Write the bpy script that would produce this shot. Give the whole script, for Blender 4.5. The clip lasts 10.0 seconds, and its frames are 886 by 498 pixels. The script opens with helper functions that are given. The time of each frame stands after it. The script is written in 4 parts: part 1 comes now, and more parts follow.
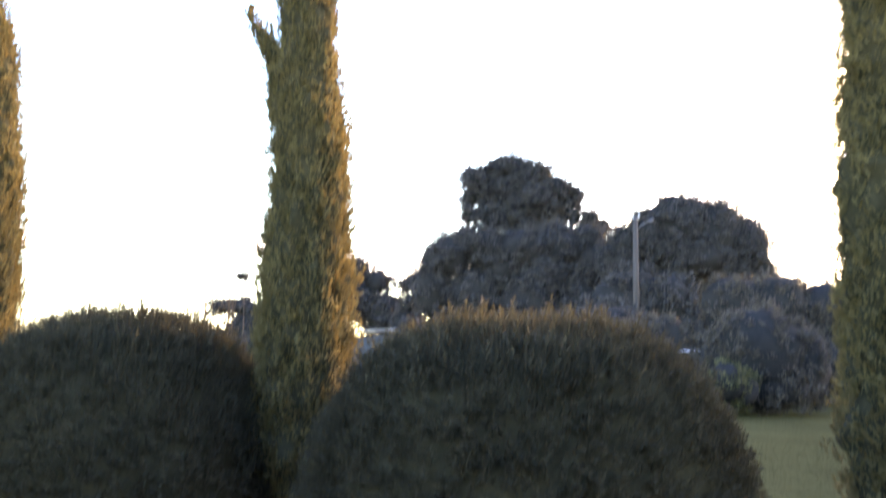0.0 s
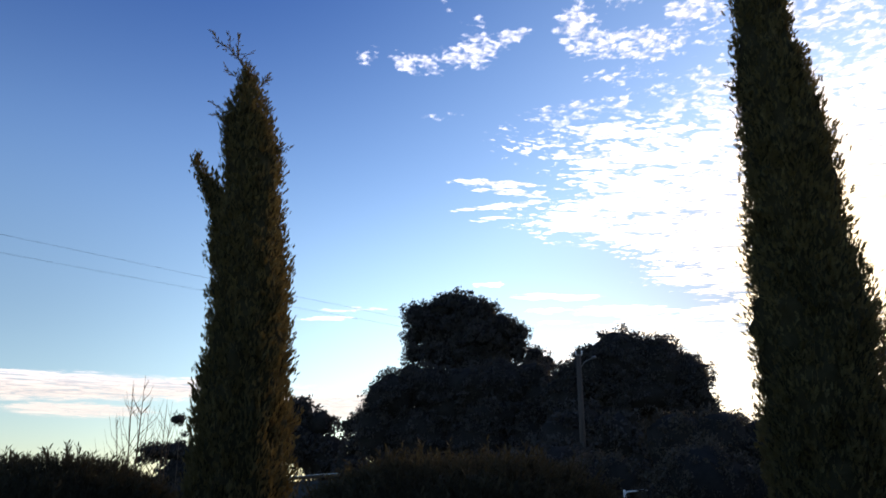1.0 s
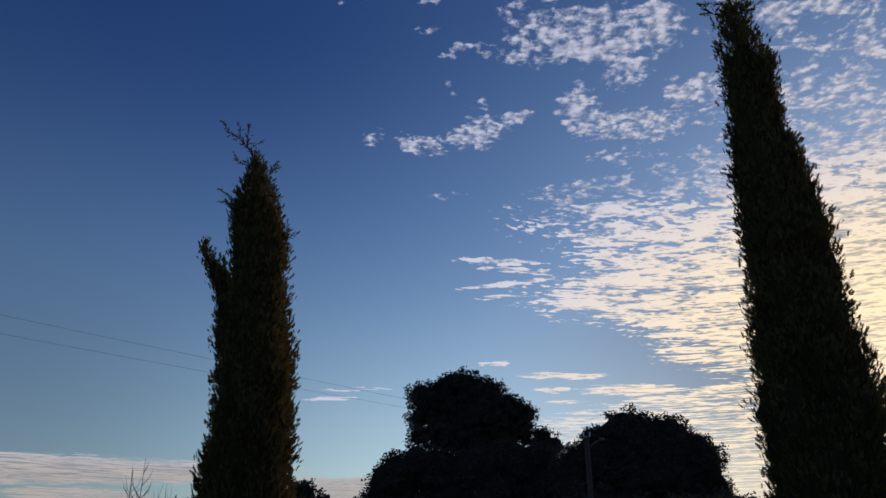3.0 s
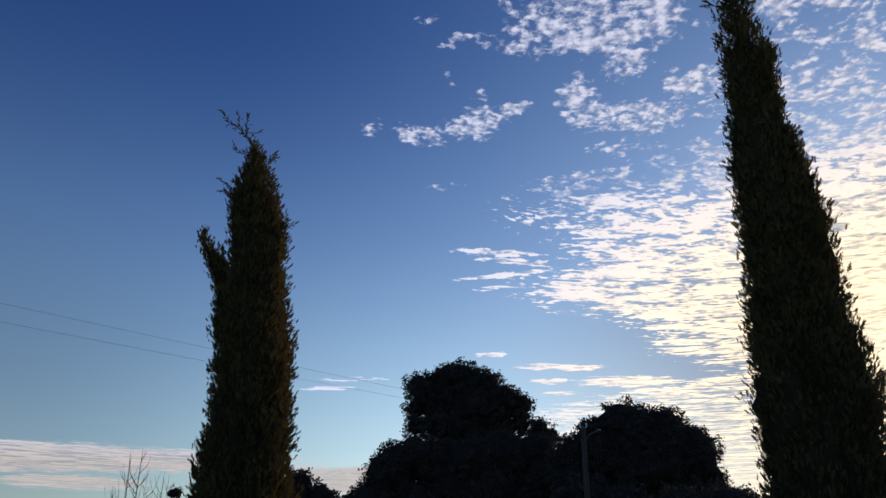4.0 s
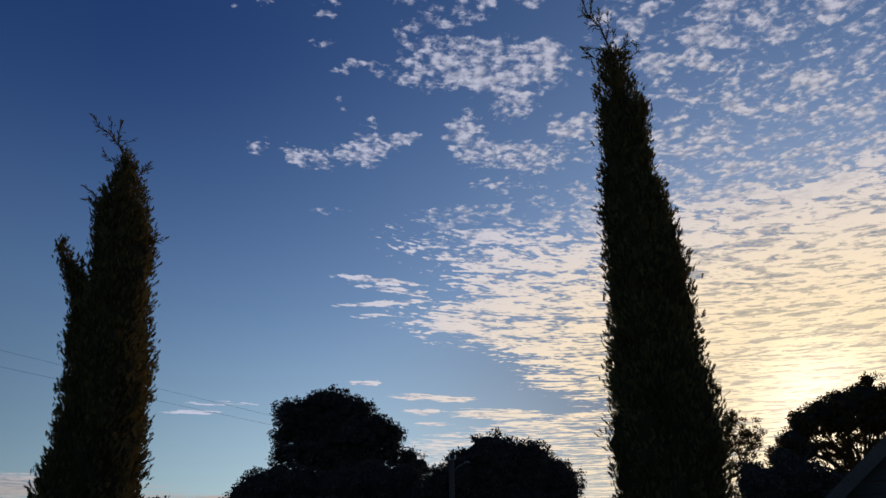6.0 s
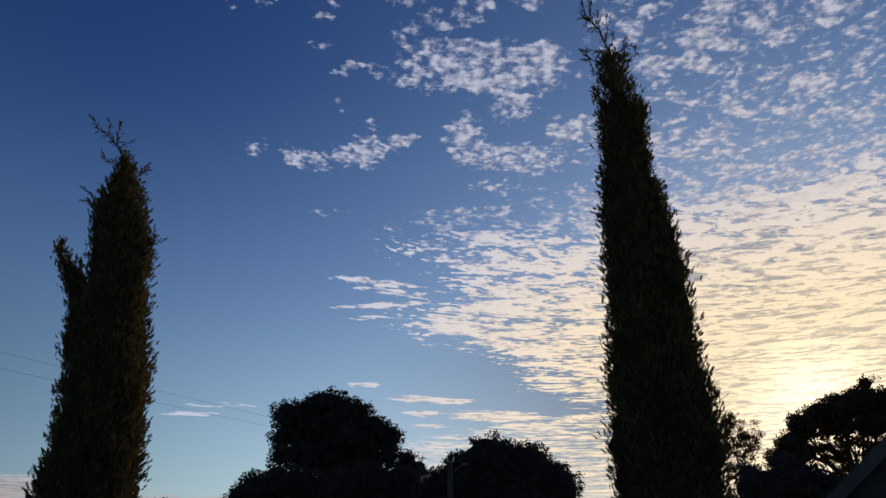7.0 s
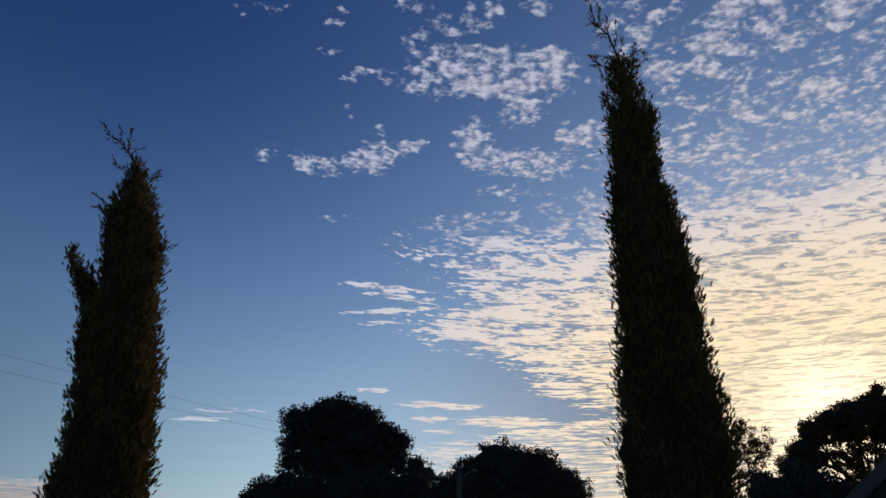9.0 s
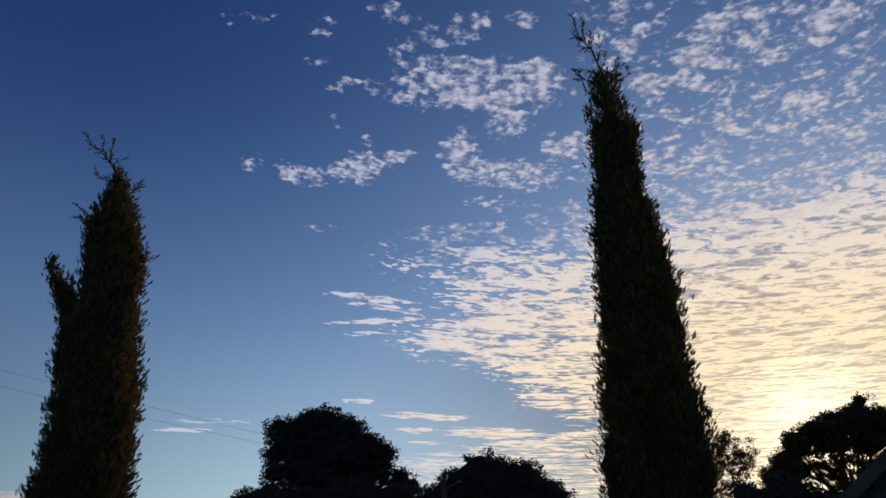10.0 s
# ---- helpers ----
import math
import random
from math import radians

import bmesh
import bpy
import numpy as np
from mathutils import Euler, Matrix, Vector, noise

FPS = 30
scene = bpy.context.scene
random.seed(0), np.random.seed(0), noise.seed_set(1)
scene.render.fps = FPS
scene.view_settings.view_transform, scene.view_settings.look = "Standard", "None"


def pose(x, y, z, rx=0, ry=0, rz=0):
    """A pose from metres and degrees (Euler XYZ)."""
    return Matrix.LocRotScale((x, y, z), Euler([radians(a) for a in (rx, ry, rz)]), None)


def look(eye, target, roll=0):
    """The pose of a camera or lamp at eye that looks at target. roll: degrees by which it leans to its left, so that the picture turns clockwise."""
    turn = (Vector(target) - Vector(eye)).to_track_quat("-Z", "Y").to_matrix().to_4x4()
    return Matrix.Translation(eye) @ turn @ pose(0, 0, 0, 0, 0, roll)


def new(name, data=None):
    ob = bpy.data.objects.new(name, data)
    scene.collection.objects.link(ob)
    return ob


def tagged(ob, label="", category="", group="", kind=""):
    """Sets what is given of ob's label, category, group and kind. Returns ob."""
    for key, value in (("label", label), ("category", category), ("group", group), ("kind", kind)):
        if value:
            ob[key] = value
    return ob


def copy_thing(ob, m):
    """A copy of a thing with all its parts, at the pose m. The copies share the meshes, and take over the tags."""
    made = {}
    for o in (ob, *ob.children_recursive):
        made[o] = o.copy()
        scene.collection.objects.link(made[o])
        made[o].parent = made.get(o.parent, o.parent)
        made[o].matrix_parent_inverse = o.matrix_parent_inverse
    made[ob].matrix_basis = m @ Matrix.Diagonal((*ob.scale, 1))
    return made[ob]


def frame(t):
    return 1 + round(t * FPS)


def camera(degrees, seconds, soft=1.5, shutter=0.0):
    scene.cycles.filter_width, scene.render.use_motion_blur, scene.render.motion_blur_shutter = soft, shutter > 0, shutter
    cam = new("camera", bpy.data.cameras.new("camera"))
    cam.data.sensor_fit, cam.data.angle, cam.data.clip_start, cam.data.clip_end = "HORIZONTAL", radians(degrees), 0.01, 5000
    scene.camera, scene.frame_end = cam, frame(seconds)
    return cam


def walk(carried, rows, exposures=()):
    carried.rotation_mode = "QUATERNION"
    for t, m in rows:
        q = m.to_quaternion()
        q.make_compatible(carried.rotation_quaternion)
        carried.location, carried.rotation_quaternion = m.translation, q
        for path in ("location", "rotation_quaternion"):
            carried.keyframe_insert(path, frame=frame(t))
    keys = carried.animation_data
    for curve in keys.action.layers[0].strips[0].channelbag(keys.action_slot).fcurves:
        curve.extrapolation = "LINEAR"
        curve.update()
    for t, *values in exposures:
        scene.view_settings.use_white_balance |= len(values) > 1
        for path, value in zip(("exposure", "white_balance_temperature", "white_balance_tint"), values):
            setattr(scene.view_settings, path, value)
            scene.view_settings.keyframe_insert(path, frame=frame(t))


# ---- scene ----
cam = camera(60.0, 10.0, 1.5, 0.5)
PATH = [
    (0, (0.0, 0.0, 1.65), (0.0, 1.978, 1.927), 0.6),
    (0.2, (0.016, -0.039, 1.656), (0.033, 1.918, 2.053), 0.3),
    (0.3, (0.024, -0.059, 1.658), (0.053, 1.892, 2.083), 0.1),
    (0.5, (0.04, -0.098, 1.66), (0.12, 1.839, 2.1435), -0.1),
    (0.8, (0.053, -0.129, 1.655), (0.176, 1.78, 2.2364), -0.4),
    (1, (0.062, -0.149, 1.648), (0.199, 1.745, 2.273), -0.6),
    (1.2, (0.064, -0.169, 1.654), (0.209, 1.716, 2.307), -1.1),
    (1.5, (0.068, -0.199, 1.664), (0.193, 1.662, 2.387), -1.2),
    (2, (0.072, -0.209, 1.676), (0.192, 1.632, 2.449), -1.3),
    (2.5, (0.069, -0.227, 1.68), (0.19, 1.592, 2.503), -1.0),
    (4, (0.058, -0.238, 1.678), (0.185, 1.593, 2.471), -0.4),
    (4.5, (0.069, -0.247, 1.676), (0.257, 1.571, 2.489), -0.2),
    (4.8, (0.078, -0.239, 1.681), (0.395, 1.55, 2.518), -0.7),
    (5, (0.084, -0.233, 1.684), (0.449, 1.538, 2.538), -0.8),
    (5.2, (0.09, -0.231, 1.687), (0.486, 1.536, 2.534), -1.0),
    (5.5, (0.098, -0.229, 1.691), (0.517, 1.532, 2.541), -1.1),
    (7, (0.096, -0.226, 1.693), (0.526, 1.527, 2.554), -0.9),
    (7.5, (0.096, -0.228, 1.695), (0.524, 1.527, 2.554), -1.0),
    (8, (0.097, -0.234, 1.698), (0.519, 1.518, 2.565), -1.0),
    (8.5, (0.091, -0.237, 1.695), (0.504, 1.514, 2.568), -0.9),
    (9, (0.092, -0.232, 1.693), (0.498, 1.52, 2.567), -0.6),
    (9.5, (0.1, -0.239, 1.698), (0.509, 1.511, 2.576), -0.7),
    (10, (0.113, -0.242, 1.709), (0.552, 1.49, 2.607), -0.9),
]
import itertools

# exposure: the phone opens on the dark hedge, then settles on the sky
EXPOSE = [(0, 5.12, 8300, 17), (0.3, 3.75, 7300, 12), (0.5, 2.98, 6900, 26), (0.8, 2.2, 6900, 11), (1.0, 1.62, 6900, 11), (1.5, 0.6, 6500, 10), (2.0, 0.33, 6500, 10), (2.5, 0.14, 6500, 10), (4.0, 0.65, 6500, 10), (4.5, 0.6, 6500, 10), (5.0, 0.3, 6500, 10), (5.5, 0.15, 6500, 10), (7.0, 0.18, 6500, 10), (10.0, 0.18, 6500, 10)]
walk(cam, [(t, look(eye, target, roll)) for t, eye, target, roll in PATH], EXPOSE)

SUN_AZ, SUN_EL = 40.0, 11.5          # degrees east of +y, above the horizon


def bearing(az, el):
    a, e = radians(az), radians(el)
    return Vector((math.sin(a) * math.cos(e), math.cos(a) * math.cos(e), math.sin(e)))


# ---- world: evening sky with a field of small clouds ----
class Nodes:
    """Short hand for a chain of math nodes."""

    def __init__(self, tree):
        self.tree = tree

    def put(self, socket, v):
        if isinstance(v, bpy.types.NodeSocket):
            self.tree.links.new(v, socket)
        else:
            socket.default_value = v

    def math(self, op, a, b=0.0, c=0.0, clamp=False):
        n = self.tree.nodes.new("ShaderNodeMath")
        n.operation, n.use_clamp = op, clamp
        for s, v in zip(n.inputs, (a, b, c)):
            self.put(s, v)
        return n.outputs[0]

    def step(self, v, lo, hi, a=0.0, b=1.0):
        n = self.tree.nodes.new("ShaderNodeMapRange")
        n.interpolation_type = "SMOOTHSTEP"
        for s, x in zip(n.inputs, (v, lo, hi, a, b)):
            self.put(s, x)
        return n.outputs[0]

    def mix(self, f, a, b, blend="MIX"):
        n = self.tree.nodes.new("ShaderNodeMix")
        n.data_type, n.blend_type = "RGBA", blend
        n.clamp_factor = True
        self.put(n.inputs[0], f), self.put(n.inputs[6], a), self.put(n.inputs[7], b)
        return n.outputs[2]

    def noise(self, vec, scale, detail=3.0, rough=0.5, distort=0.0):
        n = self.tree.nodes.new("ShaderNodeTexNoise")
        self.put(n.inputs["Vector"], vec)
        self.put(n.inputs["Scale"], scale), self.put(n.inputs["Detail"], detail)
        self.put(n.inputs["Roughness"], rough), self.put(n.inputs["Distortion"], distort)
        return n.outputs["Fac"]

    def xyz(self, x, y, z):
        n = self.tree.nodes.new("ShaderNodeCombineXYZ")
        for s, v in zip(n.inputs, (x, y, z)):
            self.put(s, v)
        return n.outputs[0]


def build_world():
    world = bpy.data.worlds.new("evening_sky")
    scene.world = world
    world.use_nodes = True
    tree = world.node_tree
    tree.nodes.clear()
    k = Nodes(tree)
    coord = tree.nodes.new("ShaderNodeTexCoord").outputs["Generated"]
    sky = tree.nodes.new("ShaderNodeTexSky")
    sky.sky_type, sky.sun_disc = "NISHITA", False
    sky.sun_elevation, sky.sun_rotation = radians(SUN_EL), radians(SUN_AZ)
    sky.air_density, sky.dust_density, sky.ozone_density = 1.0, 0.35, 3.0
    sep = tree.nodes.new("ShaderNodeSeparateXYZ")
    k.put(sep.inputs[0], coord)
    x, y, z = sep.outputs
    az = k.math("MULTIPLY", k.math("ARCTAN2", x, y), 57.2958)
    el = k.math("MULTIPLY", k.math("ARCSINE", z), 57.2958)
    dot = tree.nodes.new("ShaderNodeVectorMath")
    dot.operation = "DOT_PRODUCT"
    k.put(dot.inputs[0], coord)
    dot.inputs[1].default_value = bearing(SUN_AZ, SUN_EL)
    off = k.math("MULTIPLY", k.math("ARCCOSINE", k.math("MINIMUM", dot.outputs["Value"], 0.99999)), 57.2958)  # degrees off the sun
    # the cloud layer seen in perspective
    up = k.math("MAXIMUM", z, 0.04)
    flat = k.xyz(k.math("DIVIDE", x, up), k.math("DIVIDE", y, up), 0.0)
    reach = k.math("DIVIDE", k.math("SQRT", k.math("MAXIMUM", k.math("SUBTRACT", 1.0, k.math("MULTIPLY", z, z)), 0.0001)), up)
    slope = k.math("SUBTRACT", reach, k.math("MULTIPLY", az, 0.0115))
    broad = k.noise(flat, 7.0, 3.0, 0.55, 0.4)
    high = k.step(k.math("ADD", el, k.math("MULTIPLY", k.math("SUBTRACT", broad, 0.5), 6.0)), 25.5, 29.0)
    # round tufts overhead
    swirl = tree.nodes.new("ShaderNodeTexNoise")
    k.put(swirl.inputs["Vector"], flat)
    swirl.inputs["Scale"].default_value, swirl.inputs["Detail"].default_value = 20.0, 4.0
    bent = tree.nodes.new("ShaderNodeVectorMath")
    bent.operation = "MULTIPLY_ADD"
    k.put(bent.inputs[0], swirl.outputs["Color"])
    bent.inputs[1].default_value = (0.055, 0.055, 0.0)
    k.put(bent.inputs[2], flat)
    cells = tree.nodes.new("ShaderNodeTexVoronoi")
    cells.feature, cells.voronoi_dimensions = "SMOOTH_F1", "2D"
    k.put(cells.inputs["Vector"], bent.outputs[0])
    cells.inputs["Scale"].default_value, cells.inputs["Smoothness"].default_value = 44.0, 0.35
    tuft = k.math("SUBTRACT", 1.0, k.math("MULTIPLY", cells.outputs["Distance"], 1.15))
    fluff = k.noise(flat, 40.0, 6.0, 0.66, 0.25)
    knots = k.noise(flat, 15.0, 3.0, 0.55, 0.5)
    puffs = k.math("ADD", k.math("MULTIPLY", tuft, 0.22), k.math("ADD", k.math("MULTIPLY", k.step(fluff, 0.28, 0.72), 0.42), k.math("MULTIPLY", k.step(knots, 0.28, 0.72), 0.36)))
    # long bars lower down
    bars = k.noise(k.xyz(k.math("MULTIPLY", az, 0.30), k.math("MULTIPLY", slope, 14.0), 3.0), 1.0, 5.0, 0.64, 1.0)
    ripple = k.noise(k.xyz(k.math("MULTIPLY", az, 1.15), k.math("MULTIPLY", slope, 40.0), 8.0), 1.0, 3.0, 0.58, 0.4)
    rows = k.math("ADD", k.math("MULTIPLY", k.step(bars, 0.30, 0.70), 0.62), k.math("MULTIPLY", k.step(ripple, 0.28, 0.72), 0.38))
    grain = k.mix(high, rows, puffs)
    # the left edge of the lower field, by height
    ramp = tree.nodes.new("ShaderNodeValToRGB")
    edge = [(0, 14), (9.2, 9.7), (11.1, 10.5), (11.9, 14.7), (12.5, 19), (13.1, 26), (14.5, 22), (16.5, 20.5), (17.6, 19.1), (18.3, 14.8), (19.4, 12), (20.4, 11.6), (21.6, 13), (23.2, 15.3), (24.4, 13), (25.5, 10.2), (27, 10.6), (28.2, 11.4), (30, 27), (60, 27)]
    while len(ramp.color_ramp.elements) < len(edge):
        ramp.color_ramp.elements.new(0.5)
    for e, (h, a) in zip(ramp.color_ramp.elements, edge):
        e.position, v = h / 60, (a + 20) / 60
        e.color = (v, v, v, 1)
    k.put(ramp.inputs[0], k.math("DIVIDE", el, 60.0))
    rgb = tree.nodes.new("ShaderNodeSeparateColor")
    k.put(rgb.inputs[0], ramp.outputs[0])
    left = k.math("SUBTRACT", k.math("MULTIPLY", rgb.outputs[0], 60.0), 20.0)
    within = k.math("SUBTRACT", az, left)
    field = k.step(k.math("ADD", within, k.math("MULTIPLY", k.math("SUBTRACT", rows, 0.5), 6.0)), -2.2, 2.2)
    body = k.math("ADD", k.step(el, 30.0, 21.0, 0.50, 0.84), k.math("MULTIPLY", k.step(az, 22.0, 40.0), k.step(el, 24.0, 16.0, 0.06, 0.30)))
    body = k.math("ADD", body, k.math("MULTIPLY", k.step(az, 24.0, 32.0), k.step(el, 35.0, 28.0, 0.0, 0.18)))
    body = k.math("ADD", body, k.math("MULTIPLY", k.step(el, 13.5, 11.0), -0.22))
    body = k.math("ADD", body, k.math("MULTIPLY", k.math("SUBTRACT", k.step(broad, 0.3, 0.7), 0.5), k.step(el, 20.0, 30.0, 0.1, 0.34)))
    field = k.math("MULTIPLY", field, body)
    field = k.math("MULTIPLY", field, k.step(az, 75.0, 110.0, 1.0, 0.25))
    # single banks and scraps: bearing, height, half length, half height, tilt, strength
    crown_bank = [(18.0, 38.7, 7.4, 2.1, -6, 1), (12.9, 38.8, 2.6, 2.0, -8, 0.9), (23.0, 39.1, 2.9, 1.1, -9, 0.95), (20.6, 36.3, 2.8, 1.5, 12, 0.9), (9.5, 38.1, 2.6, 0.6, -13, 0.85), (5.6, 38.6, 1.8, 0.4, 10, 0.75), (15.7, 33.9, 2.1, 1.4, -1, 0.95), (20.1, 32.0, 5.9, 1.1, -7, 0.9), (25.6, 33.5, 2.7, 1.2, -6, 0.85), (19.4, 29.9, 4.1, 0.6, -7, 0.7), (25.9, 28.2, 1.8, 1.3, -6, 0.8)]
    scraps = [(2.1, 31.8, 2.3, 0.6, -11, 1), (6.9, 32.6, 2.9, 1.2, 9, 0.95), (9.9, 33.4, 2.1, 0.5, 8, 0.8), (-2.0, 32.3, 1.1, 0.6, 11, 0.75), (4.5, 36.0, 0.7, 0.5, -12, 0.75), (7.1, 34.6, 1.0, 0.3, -4, 0.75), (2.8, 40.0, 1.4, 0.4, 1, 0.7), (9.7, 41.1, 1.1, 1.0, 2, 0.65), (13.2, 42.0, 2.7, 1.0, 7, 0.7), (17.1, 42.7, 2.5, 1.0, 5, 0.7), (22.3, 43.0, 1.4, 0.8, -5, 0.65), (9.9, 43.7, 3.3, 0.7, -5, 0.65), (-4.0, 42.2, 3.8, 0.6, 3, 0.52), (3.1, 42.4, 2.2, 0.6, 1, 0.55), (4.3, 28.0, 1.4, 0.3, -1, 0.55)]
    sun_side = [(43.9, 38.6, 8.2, 1.7, -11, 0.85), (37.6, 37.9, 2.5, 1.0, -19, 1), (37.6, 36.1, 1.9, 0.6, -17, 1), (43.1, 36.9, 2.3, 0.8, -5, 1), (33.8, 37.1, 2.3, 0.8, -6, 0.9), (44.8, 33.2, 3.4, 0.8, -23, 0.95), (34.9, 34.5, 2.3, 0.6, -11, 0.85), (40.8, 32.4, 4.6, 1.0, -18, 0.9), (48.7, 33.8, 1.9, 1.3, -23, 0.85), (34.2, 31.2, 3.1, 1.4, -10, 0.85), (30.9, 41.0, 3.1, 2.3, -9, 0.8)]
    low_bars = [(8.5, 23.0, 3.6, 0.24, -4, 0.9), (10.2, 22.2, 3.2, 0.26, -7, 0.9), (8.6, 21.3, 4.2, 0.18, 3, 0.9), (7.7, 20.4, 1.8, 0.16, 1, 0.65), (7.8, 15.5, 1.0, 0.16, 1, 1), (12.8, 14.4, 3.1, 0.22, -3, 1), (12.2, 13.4, 1.4, 0.18, -3, 0.9), (17.6, 13.1, 3.4, 0.38, -3, 0.95), (12.4, 12.5, 1.7, 0.14, 0, 0.8), (-2.7, 13.7, 2.1, 0.15, 3, 0.8), (-4.5, 13.0, 1.9, 0.13, 3, 0.8), (-24.0, 7.5, 16.0, 0.85, 1, 1), (-21.0, 6.0, 4.5, 0.45, 0, 0.9), (-3.0, 6.6, 8.0, 0.9, 0, 1)]
    ragged = tree.nodes.new("ShaderNodeTexNoise")
    k.put(ragged.inputs["Vector"], k.xyz(k.math("MULTIPLY", az, 0.7), k.math("MULTIPLY", el, 1.3), 5.0))
    ragged.inputs["Scale"].default_value, ragged.inputs["Detail"].default_value = 1.0, 3.0
    shift = tree.nodes.new("ShaderNodeVectorMath")
    shift.operation = "MULTIPLY_ADD"
    k.put(shift.inputs[0], ragged.outputs["Color"])
    k.put(shift.inputs[1], k.xyz(2.2, k.step(el, 18.0, 32.0, 0.3, 1.5), 0.0))
    k.put(shift.inputs[2], k.xyz(k.math("SUBTRACT", az, 1.1), k.math("SUBTRACT", el, k.step(el, 18.0, 32.0, 0.15, 0.75)), 0.0))
    for a, e, la, he, tilt, w in crown_bank + scraps + sun_side + low_bars:
        bank = tree.nodes.new("ShaderNodeMapping")
        bank.vector_type = "TEXTURE"
        k.put(bank.inputs["Vector"], shift.outputs[0])
        bank.inputs["Location"].default_value = (a, e, 0)
        bank.inputs["Rotation"].default_value = (0, 0, radians(tilt))
        bank.inputs["Scale"].default_value = (la * 1.55, he * 1.55, 1)
        ball = tree.nodes.new("ShaderNodeTexGradient")
        ball.gradient_type = "SPHERICAL"
        k.put(ball.inputs[0], bank.outputs[0])
        field = k.math("MAXIMUM", field, k.step(ball.outputs["Fac"], 0.0, 0.62, 0.0, w))
    field = k.math("MULTIPLY", field, k.math("MULTIPLY", k.step(z, 0.02, 0.06), k.step(high, 0.0, 1.0, 1.0, 0.84)))
    thick = k.math("ADD", field, k.math("MULTIPLY", k.math("SUBTRACT", grain, 0.5), k.mix(high, (1.35, 1.35, 1.35, 1), (1.5, 1.5, 1.5, 1))))
    cover = k.math("MULTIPLY", k.step(thick, k.mix(high, (0.43, 0.43, 0.43, 1), (0.42, 0.44, 0.44, 1)), k.mix(high, (0.86, 0.86, 0.86, 1), (1.10, 1.10, 1.10, 1))), k.step(field, 0.06, 0.4))
    cover = k.math("MULTIPLY", cover, k.step(high, 0.0, 1.0, 0.95, 0.80))
    cover = k.math("MAXIMUM", cover, k.math("MULTIPLY", k.step(off, 9.0, 3.0), 0.7))
    # clouds: white-grey overhead, warm and bright towards the sun
    warm = k.math("MULTIPLY", k.step(off, 40.0, 7.0), k.step(el, 30.0, 17.0, 0.3, 1.0))
    tone = k.mix(warm, (0.43, 0.44, 0.54, 1), (0.90, 0.715, 0.47, 1))
    tone = k.mix(k.math("MULTIPLY", k.step(el, 11.0, 7.0), k.step(off, 25.0, 35.0)), tone, (0.335, 0.30, 0.285, 1))
    gain = k.math("ADD", k.step(off, 40.0, 12.0, 0.95, 0.88), k.math("MULTIPLY", k.math("POWER", k.step(off, 9.0, 0.0), 2.0), 0.8))
    # tufts and bars: bright heads, bluish hollows
    head = k.mix(high, k.step(rows, 0.28, 0.58), k.step(k.math("ADD", k.math("MULTIPLY", tuft, 0.30), k.math("MULTIPLY", fluff, 0.70)), 0.38, 0.66))
    hollow = k.mix(high, (0.66, 0.71, 0.82, 1), (0.70, 0.73, 0.79, 1))
    glow = tree.nodes.new("ShaderNodeVectorMath")
    glow.operation = "SCALE"
    k.put(glow.inputs[0], k.mix(1.0, tone, k.mix(head, hollow, (1.24, 1.24, 1.24, 1)), "MULTIPLY"))
    k.put(glow.inputs["Scale"], gain)
    scale = tree.nodes.new("ShaderNodeVectorMath")
    scale.operation = "SCALE"
    k.put(scale.inputs[0], sky.outputs[0])
    scale.inputs["Scale"].default_value = SKY
    wide = k.mix(k.step(k.math("ADD", off, k.step(el, 16.0, 30.0, 0.0, 14.0)), 5.0, 34.0), (0.17, 0.22, 0.31, 1), k.mix(k.step(el, 8.0, 26.0), (1.52, 1.34, 1.20, 1), (1.16, 1.14, 1.18, 1)))
    deep = k.mix(k.math("MULTIPLY", k.step(off, 8.0, 56.0), k.step(el, 10.0, 41.0)), (1.0, 1.0, 1.0, 1), (0.25, 0.38, 0.65, 1))
    far = k.mix(k.math("MULTIPLY", k.step(off, 36.0, 66.0), k.step(el, 27.0, 11.0)), (1.0, 1.0, 1.0, 1), (0.60, 0.63, 0.68, 1))
    blue = k.mix(1.0, k.mix(1.0, k.mix(1.0, scale.outputs[0], wide, "MULTIPLY"), deep, "MULTIPLY"), far, "MULTIPLY")
    both = k.mix(cover, blue, glow.outputs[0])
    back = tree.nodes.new("ShaderNodeBackground")
    k.put(back.inputs[0], both)
    out = tree.nodes.new("ShaderNodeOutputWorld")
    tree.links.new(back.outputs[0], out.inputs[0])


SKY = 0.077
build_world()

sun = new("sun", bpy.data.lights.new("sun", "SUN"))
sun.data.energy, sun.data.angle, sun.data.color = 0.75, radians(0.8), (1.0, 0.72, 0.43)
sun.matrix_world = look(bearing(SUN_AZ, SUN_EL) * 200, (0, 0, 0))


